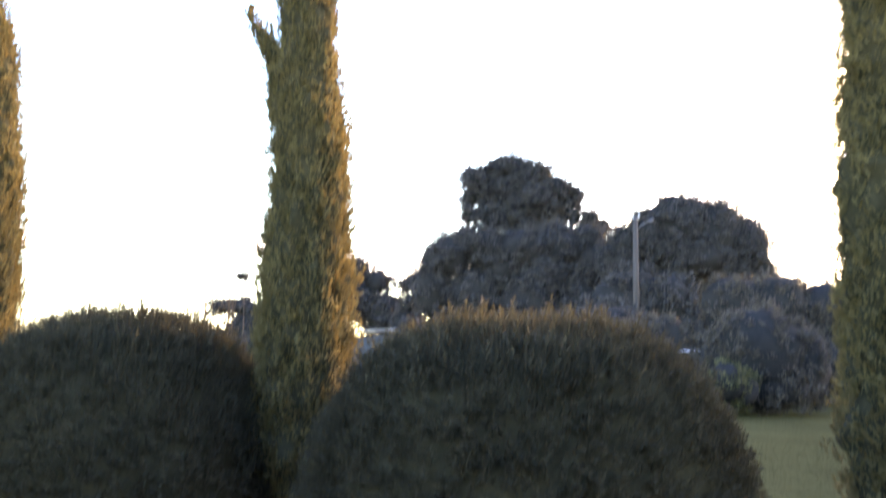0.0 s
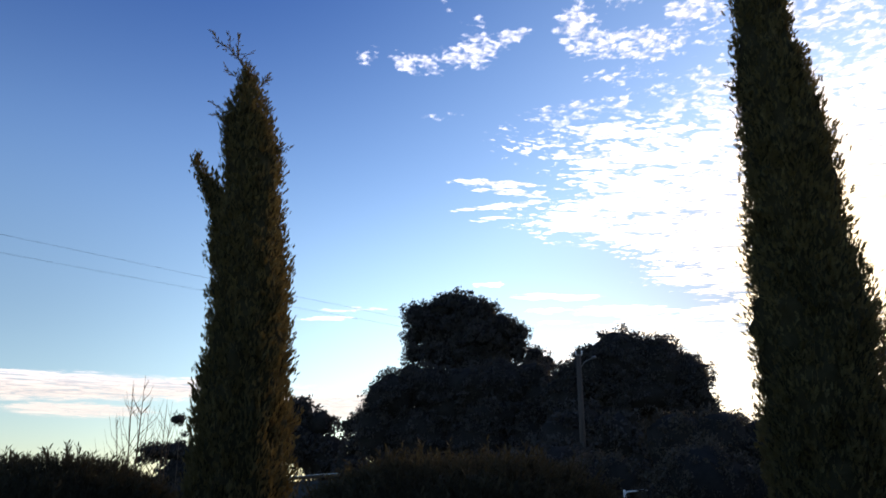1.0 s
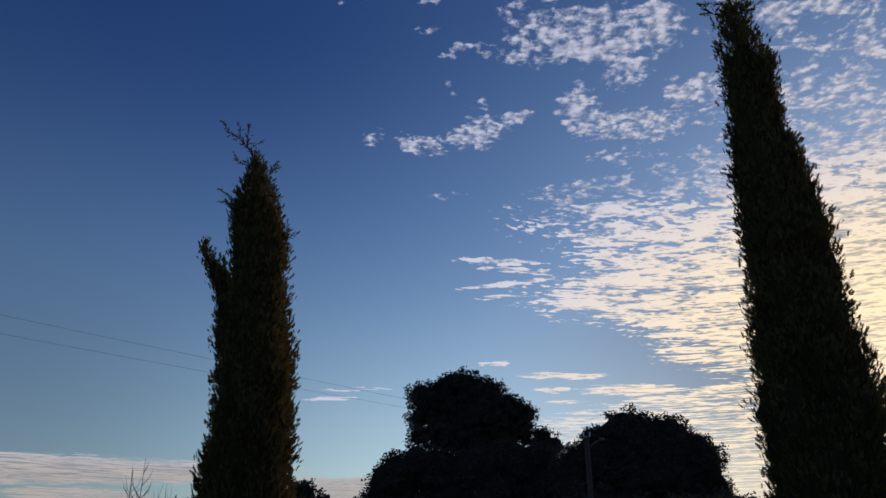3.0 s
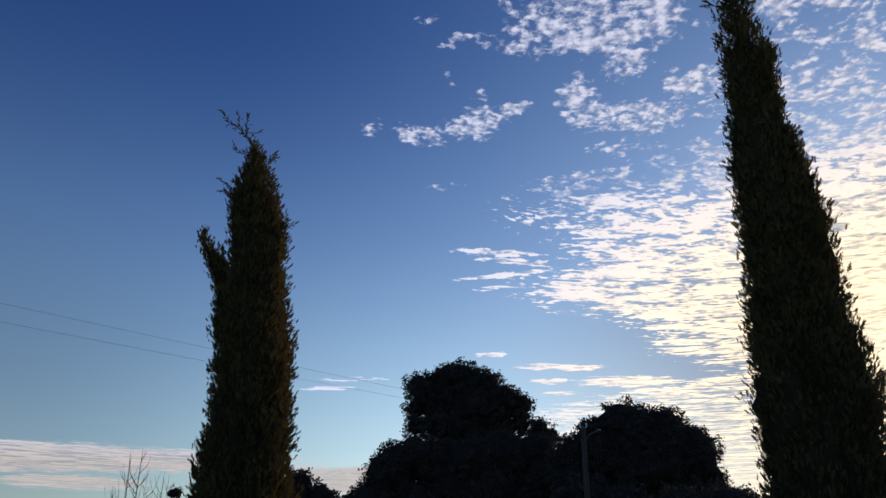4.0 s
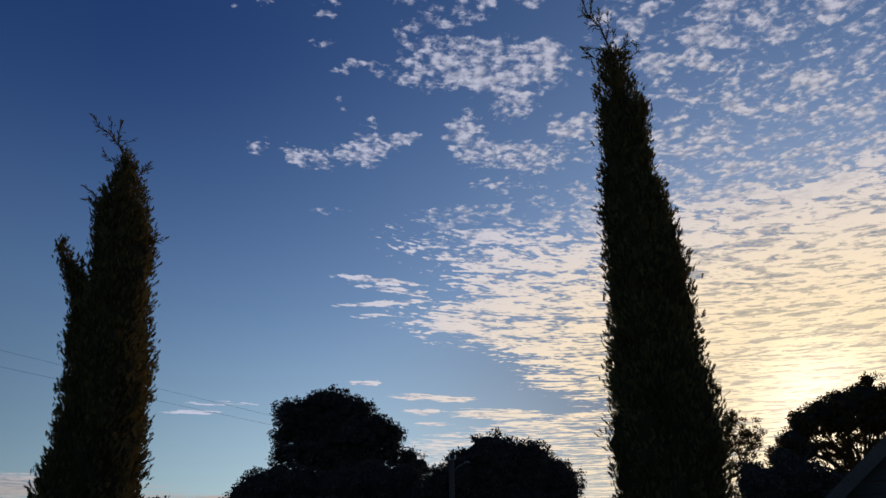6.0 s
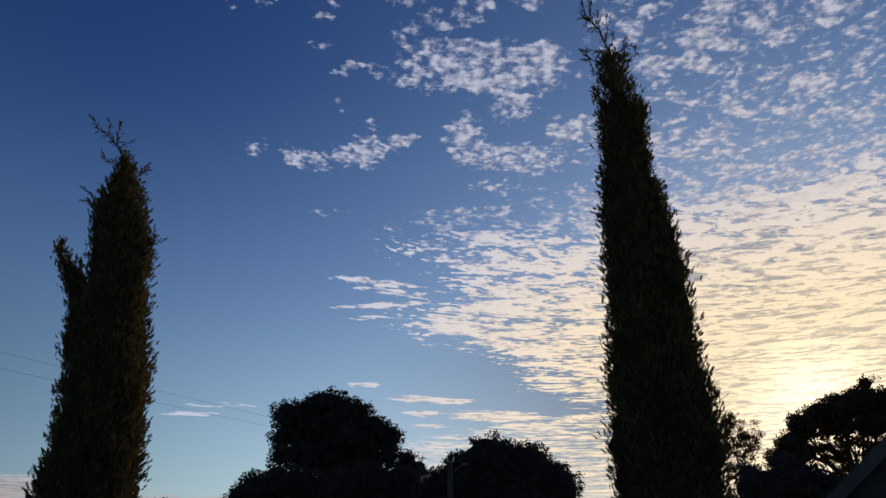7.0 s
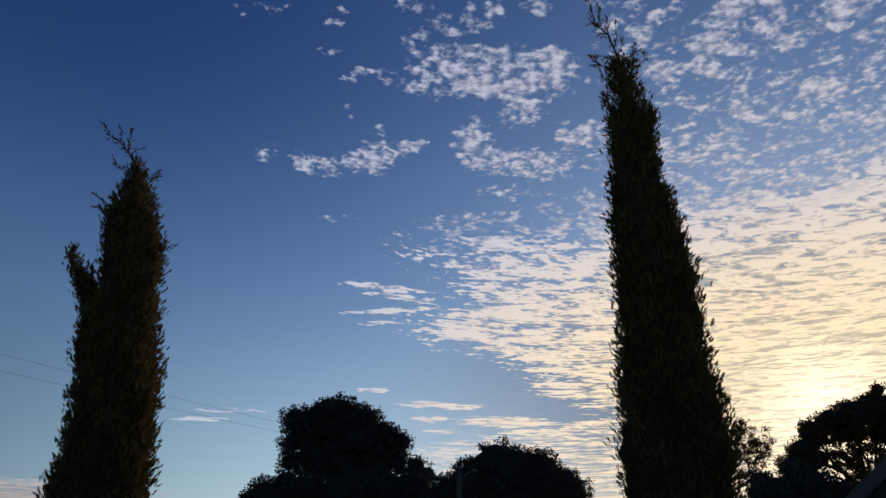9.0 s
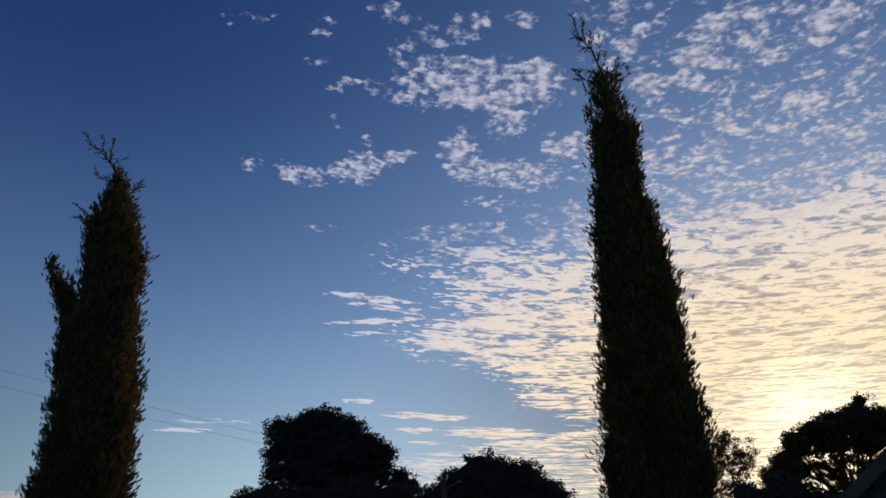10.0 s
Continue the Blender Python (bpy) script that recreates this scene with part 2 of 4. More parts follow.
# ---- materials ----
def material(name, dark, light, rough=0.8, scale=3.0, fine=30.0, bump=0.3, leafy=0.0, metal=0.0, glow=None, stretch=(1, 1, 1), island=0.0):
    m = bpy.data.materials.new(name)
    m.use_nodes = True
    tree = m.node_tree
    k = Nodes(tree)
    bsdf = tree.nodes["Principled BSDF"]
    where = tree.nodes.new("ShaderNodeTexCoord").outputs["Object"]
    mapping = tree.nodes.new("ShaderNodeMapping")
    mapping.inputs["Scale"].default_value = stretch
    tree.links.new(where, mapping.inputs[0])
    big, small = k.noise(mapping.outputs[0], scale, 4.0, 0.6), k.noise(mapping.outputs[0], fine, 3.0, 0.6)
    f = k.math("ADD", k.math("MULTIPLY", k.step(big, 0.3, 0.7), 0.6), k.math("MULTIPLY", k.step(small, 0.3, 0.7), 0.4))
    if island:
        geo = tree.nodes.new("ShaderNodeNewGeometry")
        f = k.math("ADD", k.math("MULTIPLY", f, 1 - island), k.math("MULTIPLY", geo.outputs["Random Per Island"], island))
    colour = k.mix(f, (*dark, 1), (*light, 1))
    tree.links.new(colour, bsdf.inputs["Base Color"])
    bsdf.inputs["Roughness"].default_value, bsdf.inputs["Metallic"].default_value = rough, metal
    bsdf.inputs["Specular IOR Level"].default_value = 0.0 if rough >= 1.0 else 0.1 if rough >= 0.75 else 0.3
    if bump:
        b = tree.nodes.new("ShaderNodeBump")
        b.inputs["Strength"].default_value, b.inputs["Distance"].default_value = bump, 0.02
        tree.links.new(small, b.inputs["Height"])
        tree.links.new(b.outputs[0], bsdf.inputs["Normal"])
    if leafy:
        thin = tree.nodes.new("ShaderNodeBsdfTranslucent")
        tree.links.new(k.mix(0.5, colour, (*(glow or light), 1)), thin.inputs[0])
        mixer = tree.nodes.new("ShaderNodeMixShader")
        mixer.inputs[0].default_value = leafy
        tree.links.new(bsdf.outputs[0], mixer.inputs[1])
        tree.links.new(thin.outputs[0], mixer.inputs[2])
        tree.links.new(mixer.outputs[0], tree.nodes["Material Output"].inputs[0])
    return m


M_CYPRESS = material("cypress_foliage", (0.055, 0.051, 0.023), (0.185, 0.150, 0.060), 0.8, 4.0, 16, 0.0, 0.32, glow=(0.27, 0.18, 0.07), island=0.35)
# solid crown cores: shade among the sprays put into the dark colour
M_CORE = material("shaded_twig_core", (0.028, 0.025, 0.012), (0.056, 0.047, 0.022), 0.95, 4, 30, 0.6)
# cores of the far crowns: shade behind the leaves put into the colour
M_SHADE = material("shaded_leaf_core", (0.015, 0.015, 0.015), (0.030, 0.028, 0.026), 0.95, 1.5, 9, 0.6)
M_BUSH = material("bush_foliage", (0.0155, 0.0145, 0.0085), (0.072, 0.062, 0.034), 0.8, 2.0, 12, 0.0, 0.28, glow=(0.13, 0.11, 0.06), island=0.5)
M_GUM = material("gum_leaves", (0.046, 0.046, 0.047), (0.078, 0.074, 0.070), 0.8, 0.5, 3, 0.0, 0.15, island=0.25)
M_DENSE = material("dark_leaves", (0.044, 0.043, 0.043), (0.072, 0.067, 0.063), 0.85, 0.5, 3, 0.0, 0.08, island=0.25)
M_SHRUB = material("brown_shrub_leaves", (0.04, 0.036, 0.029), (0.10, 0.084, 0.066), 0.85, 0.7, 4, 0.0, 0.05, island=0.4)
M_OLIVE = material("olive_shrub_leaves", (0.055, 0.056, 0.02), (0.12, 0.11, 0.042), 0.7, 1.0, 6, 0.0, 0.2, island=0.4)
# gum leaves before the sun: orange backlight put into base and glow colour
M_BACKLIT = material("backlit_gum_leaves", (0.04, 0.035, 0.015), (0.11, 0.075, 0.025), 0.6, 0.6, 3, 0.0, 0.35, glow=(0.3, 0.13, 0.03), island=0.4)
M_BARK = material("bark", (0.03, 0.026, 0.022), (0.10, 0.085, 0.07), 0.9, 3, 25, 0.6, stretch=(1, 1, 0.25))
M_TWIG = material("twig_bark", (0.05, 0.035, 0.025), (0.12, 0.085, 0.055), 0.85, 6, 60, 0.3)
M_GRASS = material("lawn", (0.050, 0.045, 0.018), (0.088, 0.076, 0.030), 1.0, 0.35, 9, 0.0)
M_BLADE = material("grass_blades", (0.048, 0.045, 0.017), (0.08, 0.07, 0.027), 1.0, 0.6, 5, 0.0, 0.0, island=0.4)
M_POLE = material("weathered_timber", (0.042, 0.037, 0.033), (0.088, 0.075, 0.067), 0.9, 2, 18, 0.5, stretch=(2, 2, 0.15))
M_STEEL = material("galvanised_steel", (0.12, 0.12, 0.125), (0.2, 0.2, 0.205), 0.45, 5, 40, 0.1, metal=0.8)
M_WIRE = material("cable", (0.03, 0.03, 0.035), (0.06, 0.06, 0.065), 0.6, 5, 40, 0)
M_WHITE = material("white_paint", (0.62, 0.62, 0.62), (0.8, 0.8, 0.79), 0.5, 4, 30, 0.1)
M_ROOF = material("pale_roof_sheet", (0.45, 0.48, 0.52), (0.6, 0.63, 0.67), 0.4, 1, 12, 0.1)
M_SHEDWALL = material("blue_grey_wall_sheet", (0.035, 0.045, 0.055), (0.06, 0.07, 0.08), 0.6, 1, 12, 0.1)
M_BOARD = material("grey_weatherboard", (0.04, 0.04, 0.042), (0.07, 0.07, 0.074), 0.7, 1.2, 20, 0.2, stretch=(0.3, 1, 2))
M_BARGE = material("grey_barge_paint", (0.05, 0.048, 0.046), (0.085, 0.08, 0.078), 0.6, 2, 25, 0.15)
M_BRICK = material("dark_brick", (0.07, 0.045, 0.035), (0.14, 0.09, 0.07), 0.85, 2, 30, 0.4)
M_TILE = material("dark_roof_sheet", (0.10, 0.10, 0.11), (0.18, 0.18, 0.19), 0.6, 1, 12, 0.1)


# ---- mesh helpers ----
def mesh_of(name, verts, faces, mat, smooth=False):
    me = bpy.data.meshes.new(name)
    me.from_pydata([tuple(v) for v in verts], [], faces)
    me.materials.append(mat)
    if smooth:
        me.polygons.foreach_set("use_smooth", [True] * len(me.polygons))
    me.update()
    return me


def quads_of(name, verts, mat):
    """A mesh of loose four-cornered leaves: verts has four rows for each."""
    n = len(verts) // 4
    me = bpy.data.meshes.new(name)
    me.vertices.add(4 * n), me.loops.add(4 * n), me.polygons.add(n)
    me.vertices.foreach_set("co", np.asarray(verts, np.float32).ravel())
    me.loops.foreach_set("vertex_index", np.arange(4 * n, dtype=np.int32))
    me.polygons.foreach_set("loop_start", np.arange(0, 4 * n, 4, dtype=np.int32))
    me.materials.append(mat)
    me.update(calc_edges=True)
    return me


def thing(name, place, label, category, group="", kind=""):
    ob = new(name)
    ob.location = place
    ob.empty_display_size = 0.2
    return tagged(ob, label, category, group, kind)


def part(name, me, parent, label="", kind=""):
    ob = new(name, me)
    ob.parent = parent
    return tagged(ob, label, "", "", kind)


def box(bm, lo, hi, m=None):
    v = [Vector((x, y, z)) for x in (lo[0], hi[0]) for y in (lo[1], hi[1]) for z in (lo[2], hi[2])]
    v = [bm.verts.new(m @ p if m else p) for p in v]
    for f in ((0, 1, 3, 2), (4, 6, 7, 5), (0, 4, 5, 1), (2, 3, 7, 6), (0, 2, 6, 4), (1, 5, 7, 3)):
        bm.faces.new([v[i] for i in f])


def bm_mesh(name, bm, mat, bevel=0.0):
    if bevel:
        bmesh.ops.bevel(bm, geom=list(bm.edges), offset=bevel, segments=1, affect="EDGES")
    bmesh.ops.recalc_face_normals(bm, faces=list(bm.faces))
    me = bpy.data.meshes.new(name)
    bm.to_mesh(me)
    bm.free()
    me.materials.append(mat)
    return me


def tubes(name, lines, mat, sides=6):
    """Tapered tubes along lines of (point, radius)."""
    verts, faces = [], []
    for line in lines:
        base = len(verts)
        for i, (p, r) in enumerate(line):
            p, r = Vector(tuple(float(c) for c in p)), float(r)
            d = (Vector(line[min(i + 1, len(line) - 1)][0]) - Vector(line[max(i - 1, 0)][0])).normalized()
            a = d.cross(Vector((0.31, 0.87, 0.12))).normalized()
            b = d.cross(a)
            for s in range(sides):
                t = 2 * math.pi * s / sides
                verts.append(p + r * (math.cos(t) * a + math.sin(t) * b))
        for i in range(len(line) - 1):
            for s in range(sides):
                o, n = base + i * sides, (s + 1) % sides
                faces.append((o + s, o + n, o + sides + n, o + sides + s))
        faces.append(tuple(base + (len(line) - 1) * sides + s for s in range(sides)))
        faces.append(tuple(base + s for s in reversed(range(sides))))
    return mesh_of(name, verts, faces, mat, True)


def kite(at, along, across, length, width):
    at, along, across = Vector(tuple(at)), Vector(tuple(along)).normalized(), Vector(tuple(across)).normalized()
    return [at, at + along * length * 0.45 + across * width / 2, at + along * length, at + along * length * 0.45 - across * width / 2]


def scatter(template, places, ups, sizes, rng):
    """Copies of a template of leaves (its z axis turned to ups, spun by chance) as one array of corners."""
    ups = ups / np.linalg.norm(ups, axis=1, keepdims=True)
    ref = rng.normal(size=ups.shape)
    a = np.cross(ups, ref)
    a /= np.linalg.norm(a, axis=1, keepdims=True) + 1e-9
    b = np.cross(ups, a)
    t = np.asarray(template, float)
    out = (t[None, :, 0, None] * a[:, None] + t[None, :, 1, None] * b[:, None] + t[None, :, 2, None] * ups[:, None]) * sizes[:, None, None]
    return (out + places[:, None]).reshape(-1, 3)


def spray_template(seed, n=10, width=0.13):
    """A fan of blunt scale-leaved branchlets on a short stem, one long."""
    r, out = random.Random(seed), []
    out += kite((0, 0, 0.1), (0, 0, 1), (1, 0, 0), 0.95, width)
    for i in range(n):
        h, s = 0.08 + 0.74 * i / n, (-1) ** i
        d = Vector((s * r.uniform(0.35, 0.75), r.uniform(-0.4, 0.4), 0.95))
        out += kite((0, 0, h), d, Vector((d.z, r.uniform(-0.6, 0.6), -d.x)), r.uniform(0.26, 0.46) * (1.1 - 0.5 * h), width * r.uniform(0.8, 1.2))
    return out


def branchlet_template(seed):
    """A thin shoot with short side shoots, each lined with pressed scales, one long."""
    r, out = random.Random(seed), []
    out += kite((0, 0, 0), (0.04, 0, 1), (1, 0.2, 0), 1.0, 0.08)
    out += kite((0, 0, 0.5), (0.02, 0.05, 1), (0, 1, 0), 0.55, 0.13)
    for i in range(5):
        h, s = 0.2 + 0.13 * i, (-1) ** i
        d = Vector((s * r.uniform(0.4, 0.7), r.uniform(-0.3, 0.3), 1.0))
        out += kite((0, 0, h), d, Vector((d.z, 0.2, -d.x)), r.uniform(0.25, 0.4), 0.10)
    return out


def sprig_template(seed, n=11):
    """An upright stem with narrow leaves all round, one long."""
    r, out = random.Random(seed), []
    out += kite((0, 0, 0), (0.03, 0.02, 1), (1, 0, 0), 1.05, 0.05)
    for i in range(n):
        h, t = 0.1 + 0.85 * i / n, i * 2.4 + r.random()
        d = Vector((math.cos(t) * 0.75, math.sin(t) * 0.75, r.uniform(0.5, 1.1)))
        out += kite((0, 0, h), d, d.cross(Vector((0, 0, 1))), r.uniform(0.22, 0.36), 0.075)
    return out


def leaf_template(seed, n=5):
    """A loose bunch of leaves round a point, about one across."""
    r, out = random.Random(seed), []
    for i in range(n):
        d = Vector((r.gauss(0, 1), r.gauss(0, 1), r.gauss(0, 0.8)))
        out += kite(Vector((r.uniform(-.3, .3), r.uniform(-.3, .3), r.uniform(-.3, .3))), d, d.cross(Vector((r.random(), r.random(), 1))), r.uniform(0.4, 0.7), 0.3)
    return out


# ---- ground ----
def build_ground():
    n, size = 60, 1400.0
    verts, faces = [], []
    grid = [size * math.copysign(abs(2 * i / n - 1) ** 3, 2 * i / n - 1) for i in range(n + 1)]
    for gy in grid:
        for gx in grid:
            verts.append((gx, gy, 0.05 * noise.noise((gx * 0.15, gy * 0.15, 0)) - 0.02))
    for j, i in itertools.product(range(n), range(n)):
        o = j * (n + 1) + i
        faces.append((o, o + 1, o + n + 2, o + n + 1))
    tagged(new("ground", mesh_of("ground", verts, faces, M_GRASS, True)), "short mown lawn, patchy olive green", "lawn", "", "structure")


build_ground()


# added wall out of view: keeps the rear sky's light off the bush fronts
def back_wall():
    bm = bmesh.new()
    box(bm, (-14, -4.3, -0.05), (9, -4.0, 3.6))
    tagged(new("unseen_wall", bm_mesh("unseen_wall", bm, M_BRICK)), "plain dark brick wall, unseen, added behind the viewpoint to block sky light", "wall", "", "structure")


back_wall()


# ---- pencil cypresses ----
def profile_at(profile, z):
    zs = [p[0] for p in profile]
    return tuple(float(np.interp(z, zs, [p[i] for p in profile])) for i in (1, 2))


def lumps(t, z, seed):
    """Tufted relief of a cypress: ragged upright bulges."""
    c, s = math.cos(t), math.sin(t)
    return 0.10 * noise.noise((c * 1.6 + seed, s * 1.6, z * 0.9)) + 0.19 * noise.noise((c * 4.0, s * 4.0 + seed, z * 3.0)) + 0.13 * noise.noise((c * 7 + seed, s * 7, z * 8.0))


def column(profile, seed, depth, count, size, rng, sparse_from):
    """Core and foliage of a leaning column: profile rows of z, left edge, right edge."""
    z0, z1 = profile[0][0], profile[-1][0]
    rings, seg, verts, faces = 150, 48, [], []
    for i in range(rings + 1):
        z = z0 + (sparse_from - z0) * i / rings
        l, r = profile_at(profile, z)
        c, rad = (l + r) / 2, (r - l) / 2
        for s in range(seg):
            t = 2 * math.pi * s / seg
            q = rad * (0.74 + lumps(t, z, seed)) * min(1.0, (max(0.01, sparse_from - z) / 0.32) ** 0.6)
            verts.append((c + q * math.cos(t), q * depth * math.sin(t), z))
    for i in range(rings):
        for s in range(seg):
            n = (s + 1) % seg
            faces.append((i * seg + s, i * seg + n, (i + 1) * seg + n, (i + 1) * seg + s))
    faces.append(tuple(rings * seg + s for s in range(seg)))
    pts, ups, sizes = [], [], []
    while len(pts) < count:
        z = z0 + (z1 - z0) * rng.random()
        l, r = profile_at(profile, z)
        c, rad = (l + r) / 2, (r - l) / 2
        if rng.random() > rad / 0.5 * (1.0 if z < sparse_from - 0.7 else 1.5):
            continue
        t = rng.uniform(0, 2 * math.pi)
        q = rad * (0.84 + lumps(t, z, seed)) + rng.uniform(-0.04, 0.01)
        if z > sparse_from:
            q *= rng.uniform(0.1, 1.0)
        out = Vector((math.cos(t), math.sin(t) * depth, 0))
        wild = 1.0 if rng.random() < 0.025 else 0.0
        q -= 0.035 * wild
        lean = rng.uniform(0.2, 0.7) + 0.4 * wild
        turn = rng.normal(size=2) * 0.25
        big = size * rng.uniform(0.7, 1.2) * (1 + 0.25 * wild)
        for _ in range(9 if wild else 4):
            pts.append((c + q * out.x + rng.normal() * 0.022, q * out.y + rng.normal() * 0.022, z + rng.normal() * 0.04))
            ups.append((out.x * lean + turn[0] + rng.normal() * 0.22, out.y * lean + turn[1] + rng.normal() * 0.22, 1.0))
            sizes.append(big * rng.uniform(0.65, 1.1))
    return verts, faces, np.array(pts), np.array(ups), np.array(sizes)


def twig_cluster(lines, rng, template, size):
    """Twig tubes from polylines, with small sprays along their outer half."""
    tube, pts, ups, sizes = [], [], [], []
    for line, r0 in lines:
        n = len(line)
        tube.append([(p, r0 * 0.75 * (1 - 0.7 * i / (n - 1))) for i, p in enumerate(line)])
        for i in range(n - 1):
            a, b = Vector(line[i]), Vector(line[i + 1])
            for _ in range(max(3, int((b - a).length * 85))):
                p = a.lerp(b, rng.random())
                d = (b - a).normalized()
                pts.append(p), sizes.append(size * rng.uniform(0.5, 1.1))
                ups.append(d * 1.0 + Vector(tuple(rng.normal(size=3) * 0.42)))
        pts.append(Vector(line[-1])), sizes.append(size * 0.45), ups.append(Vector(line[-1]) - Vector(line[-2]))
    return tube, scatter(template, np.array(pts), np.array(ups), np.array(sizes), rng)


def cypress(place, label, profile, depth, seed, count, sparse_from, twigs, shoot=None):
    rng = np.random.default_rng(seed)
    tree = thing("cypress_tree", place, label, "tree", "row of pencil cypresses")
    l, r = profile[0][1:]
    top = profile[-1]
    mid = [(profile_at(profile, z), z) for z in np.linspace(0.6, sparse_from + 0.3, 8)]
    part("trunk", tubes("trunk", [[((0, 0, -0.1), 0.11), ((0, 0, 0.5), 0.09)] + [(((a + b) / 2, 0, z), 0.08 * (1 - z / (sparse_from + 1))) for (a, b), z in mid]], M_BARK, 8), tree, "short grey-brown trunk hidden in foliage")
    verts, faces, pts, ups, sizes = column(profile, seed, depth, count, 0.072, rng, sparse_from)
    # core coloured dark for the shade inside the column
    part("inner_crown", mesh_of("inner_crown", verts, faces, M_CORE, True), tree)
    leaves = np.concatenate([scatter(spray_template(s, 6, 0.16), pts[s::3], ups[s::3], sizes[s::3], rng) for s in range(3)])
    part("crown", quads_of("crown", leaves, M_CYPRESS), tree, "dense scaly olive-green foliage sprays", "stuff")
    tube, leaf = twig_cluster(twigs, rng, branchlet_template(7), 0.082)
    for line in tube:
        part("twig", tubes("twig", [line], M_TWIG, 5), tree, "thin leader twig")
    part("top_sprays", quads_of("top_sprays", leaf, M_CYPRESS), tree, "", "stuff")
    if shoot:
        v2, f2, p2, u2, s2 = column(shoot, seed + 9, 0.9, 1500, 0.066, rng, shoot[-1][0] - 0.02)
        ob = part("side_shoot", quads_of("side_shoot", scatter(spray_template(4), p2, u2, s2, rng), M_CYPRESS), tree, "upright side shoot breaking from the column")
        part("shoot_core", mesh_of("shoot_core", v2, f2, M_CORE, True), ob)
    return tree


# profiles: height, left edge, right edge from the foot
C1 = (-1.17, 6.7)
c1 = cypress((C1[0], C1[1], 0), "tall pencil cypress with a side shoot and ragged twiggy tip", [
    (0.15, -0.38, 0.40), (0.8, -0.49, 0.43), (1.3, -0.50, 0.43), (1.8, -0.52, 0.46), (2.3, -0.50, 0.44), (2.75, -0.47, 0.40), (3.15, -0.42, 0.40), (3.45, -0.43, 0.37),
    (3.8, -0.44, 0.31), (4.2, -0.44, 0.24), (4.47, -0.35, 0.20), (4.75, -0.37, 0.19), (5.05, -0.42, 0.11), (5.28, -0.43, 0.04), (5.4, -0.35, 0.0), (5.55, -0.31, -0.06), (5.75, -0.31, -0.17)],
    1.0, 3, 22000, 5.5, [([(-0.2, 0, 5.1), (-0.196, 0.01, 5.595), (-0.22, 0.0, 5.728), (-0.303, 0.0, 5.881), (-0.427, 0.02, 6.032), (-0.525, 0.01, 6.081), (-0.595, 0.0, 6.195)], 0.012),
                         ([(-0.35, 0, 5.947), (-0.406, 0.01, 6.051), (-0.425, 0.0, 6.165)], 0.006), ([(-0.313, 0, 5.881), (-0.327, -0.01, 6.023), (-0.335, 0.0, 6.165)], 0.007),
                         ([(-0.257, 0, 5.804), (-0.282, 0.02, 5.909), (-0.209, 0.02, 5.976)], 0.006), ([(-0.232, 0, 5.69), (-0.351, 0.02, 5.709), (-0.427, 0.02, 5.794)], 0.007),
                         ([(-0.15, 0, 5.5), (-0.076, 0.02, 5.595), (-0.01, 0.02, 5.738)], 0.008), ([(-0.097, 0, 5.566), (-0.034, 0.0, 5.633), (0.018, 0.02, 5.68)], 0.006),
                         ([(-0.35, 0, 5.2), (-0.45, 0.0, 5.34), (-0.54, 0.0, 5.4)], 0.007), ([(-0.36, 0, 5.15), (-0.45, 0.0, 5.25), (-0.52, 0.02, 5.27)], 0.006),
                         ([(0.06, 0, 4.8), (0.15, 0.0, 4.88), (0.24, 0.02, 4.93)], 0.007), ([(0.07, 0, 4.75), (0.14, -0.03, 4.9), (0.15, -0.03, 5)], 0.006)],
    shoot=[(3.75, -0.44, -0.2), (4.1, -0.45, -0.22), (4.33, -0.49, -0.28), (4.46, -0.55, -0.34), (4.57, -0.60, -0.41), (4.65, -0.65, -0.52), (4.78, -0.68, -0.61)])
C2 = (3.08, 5.1)
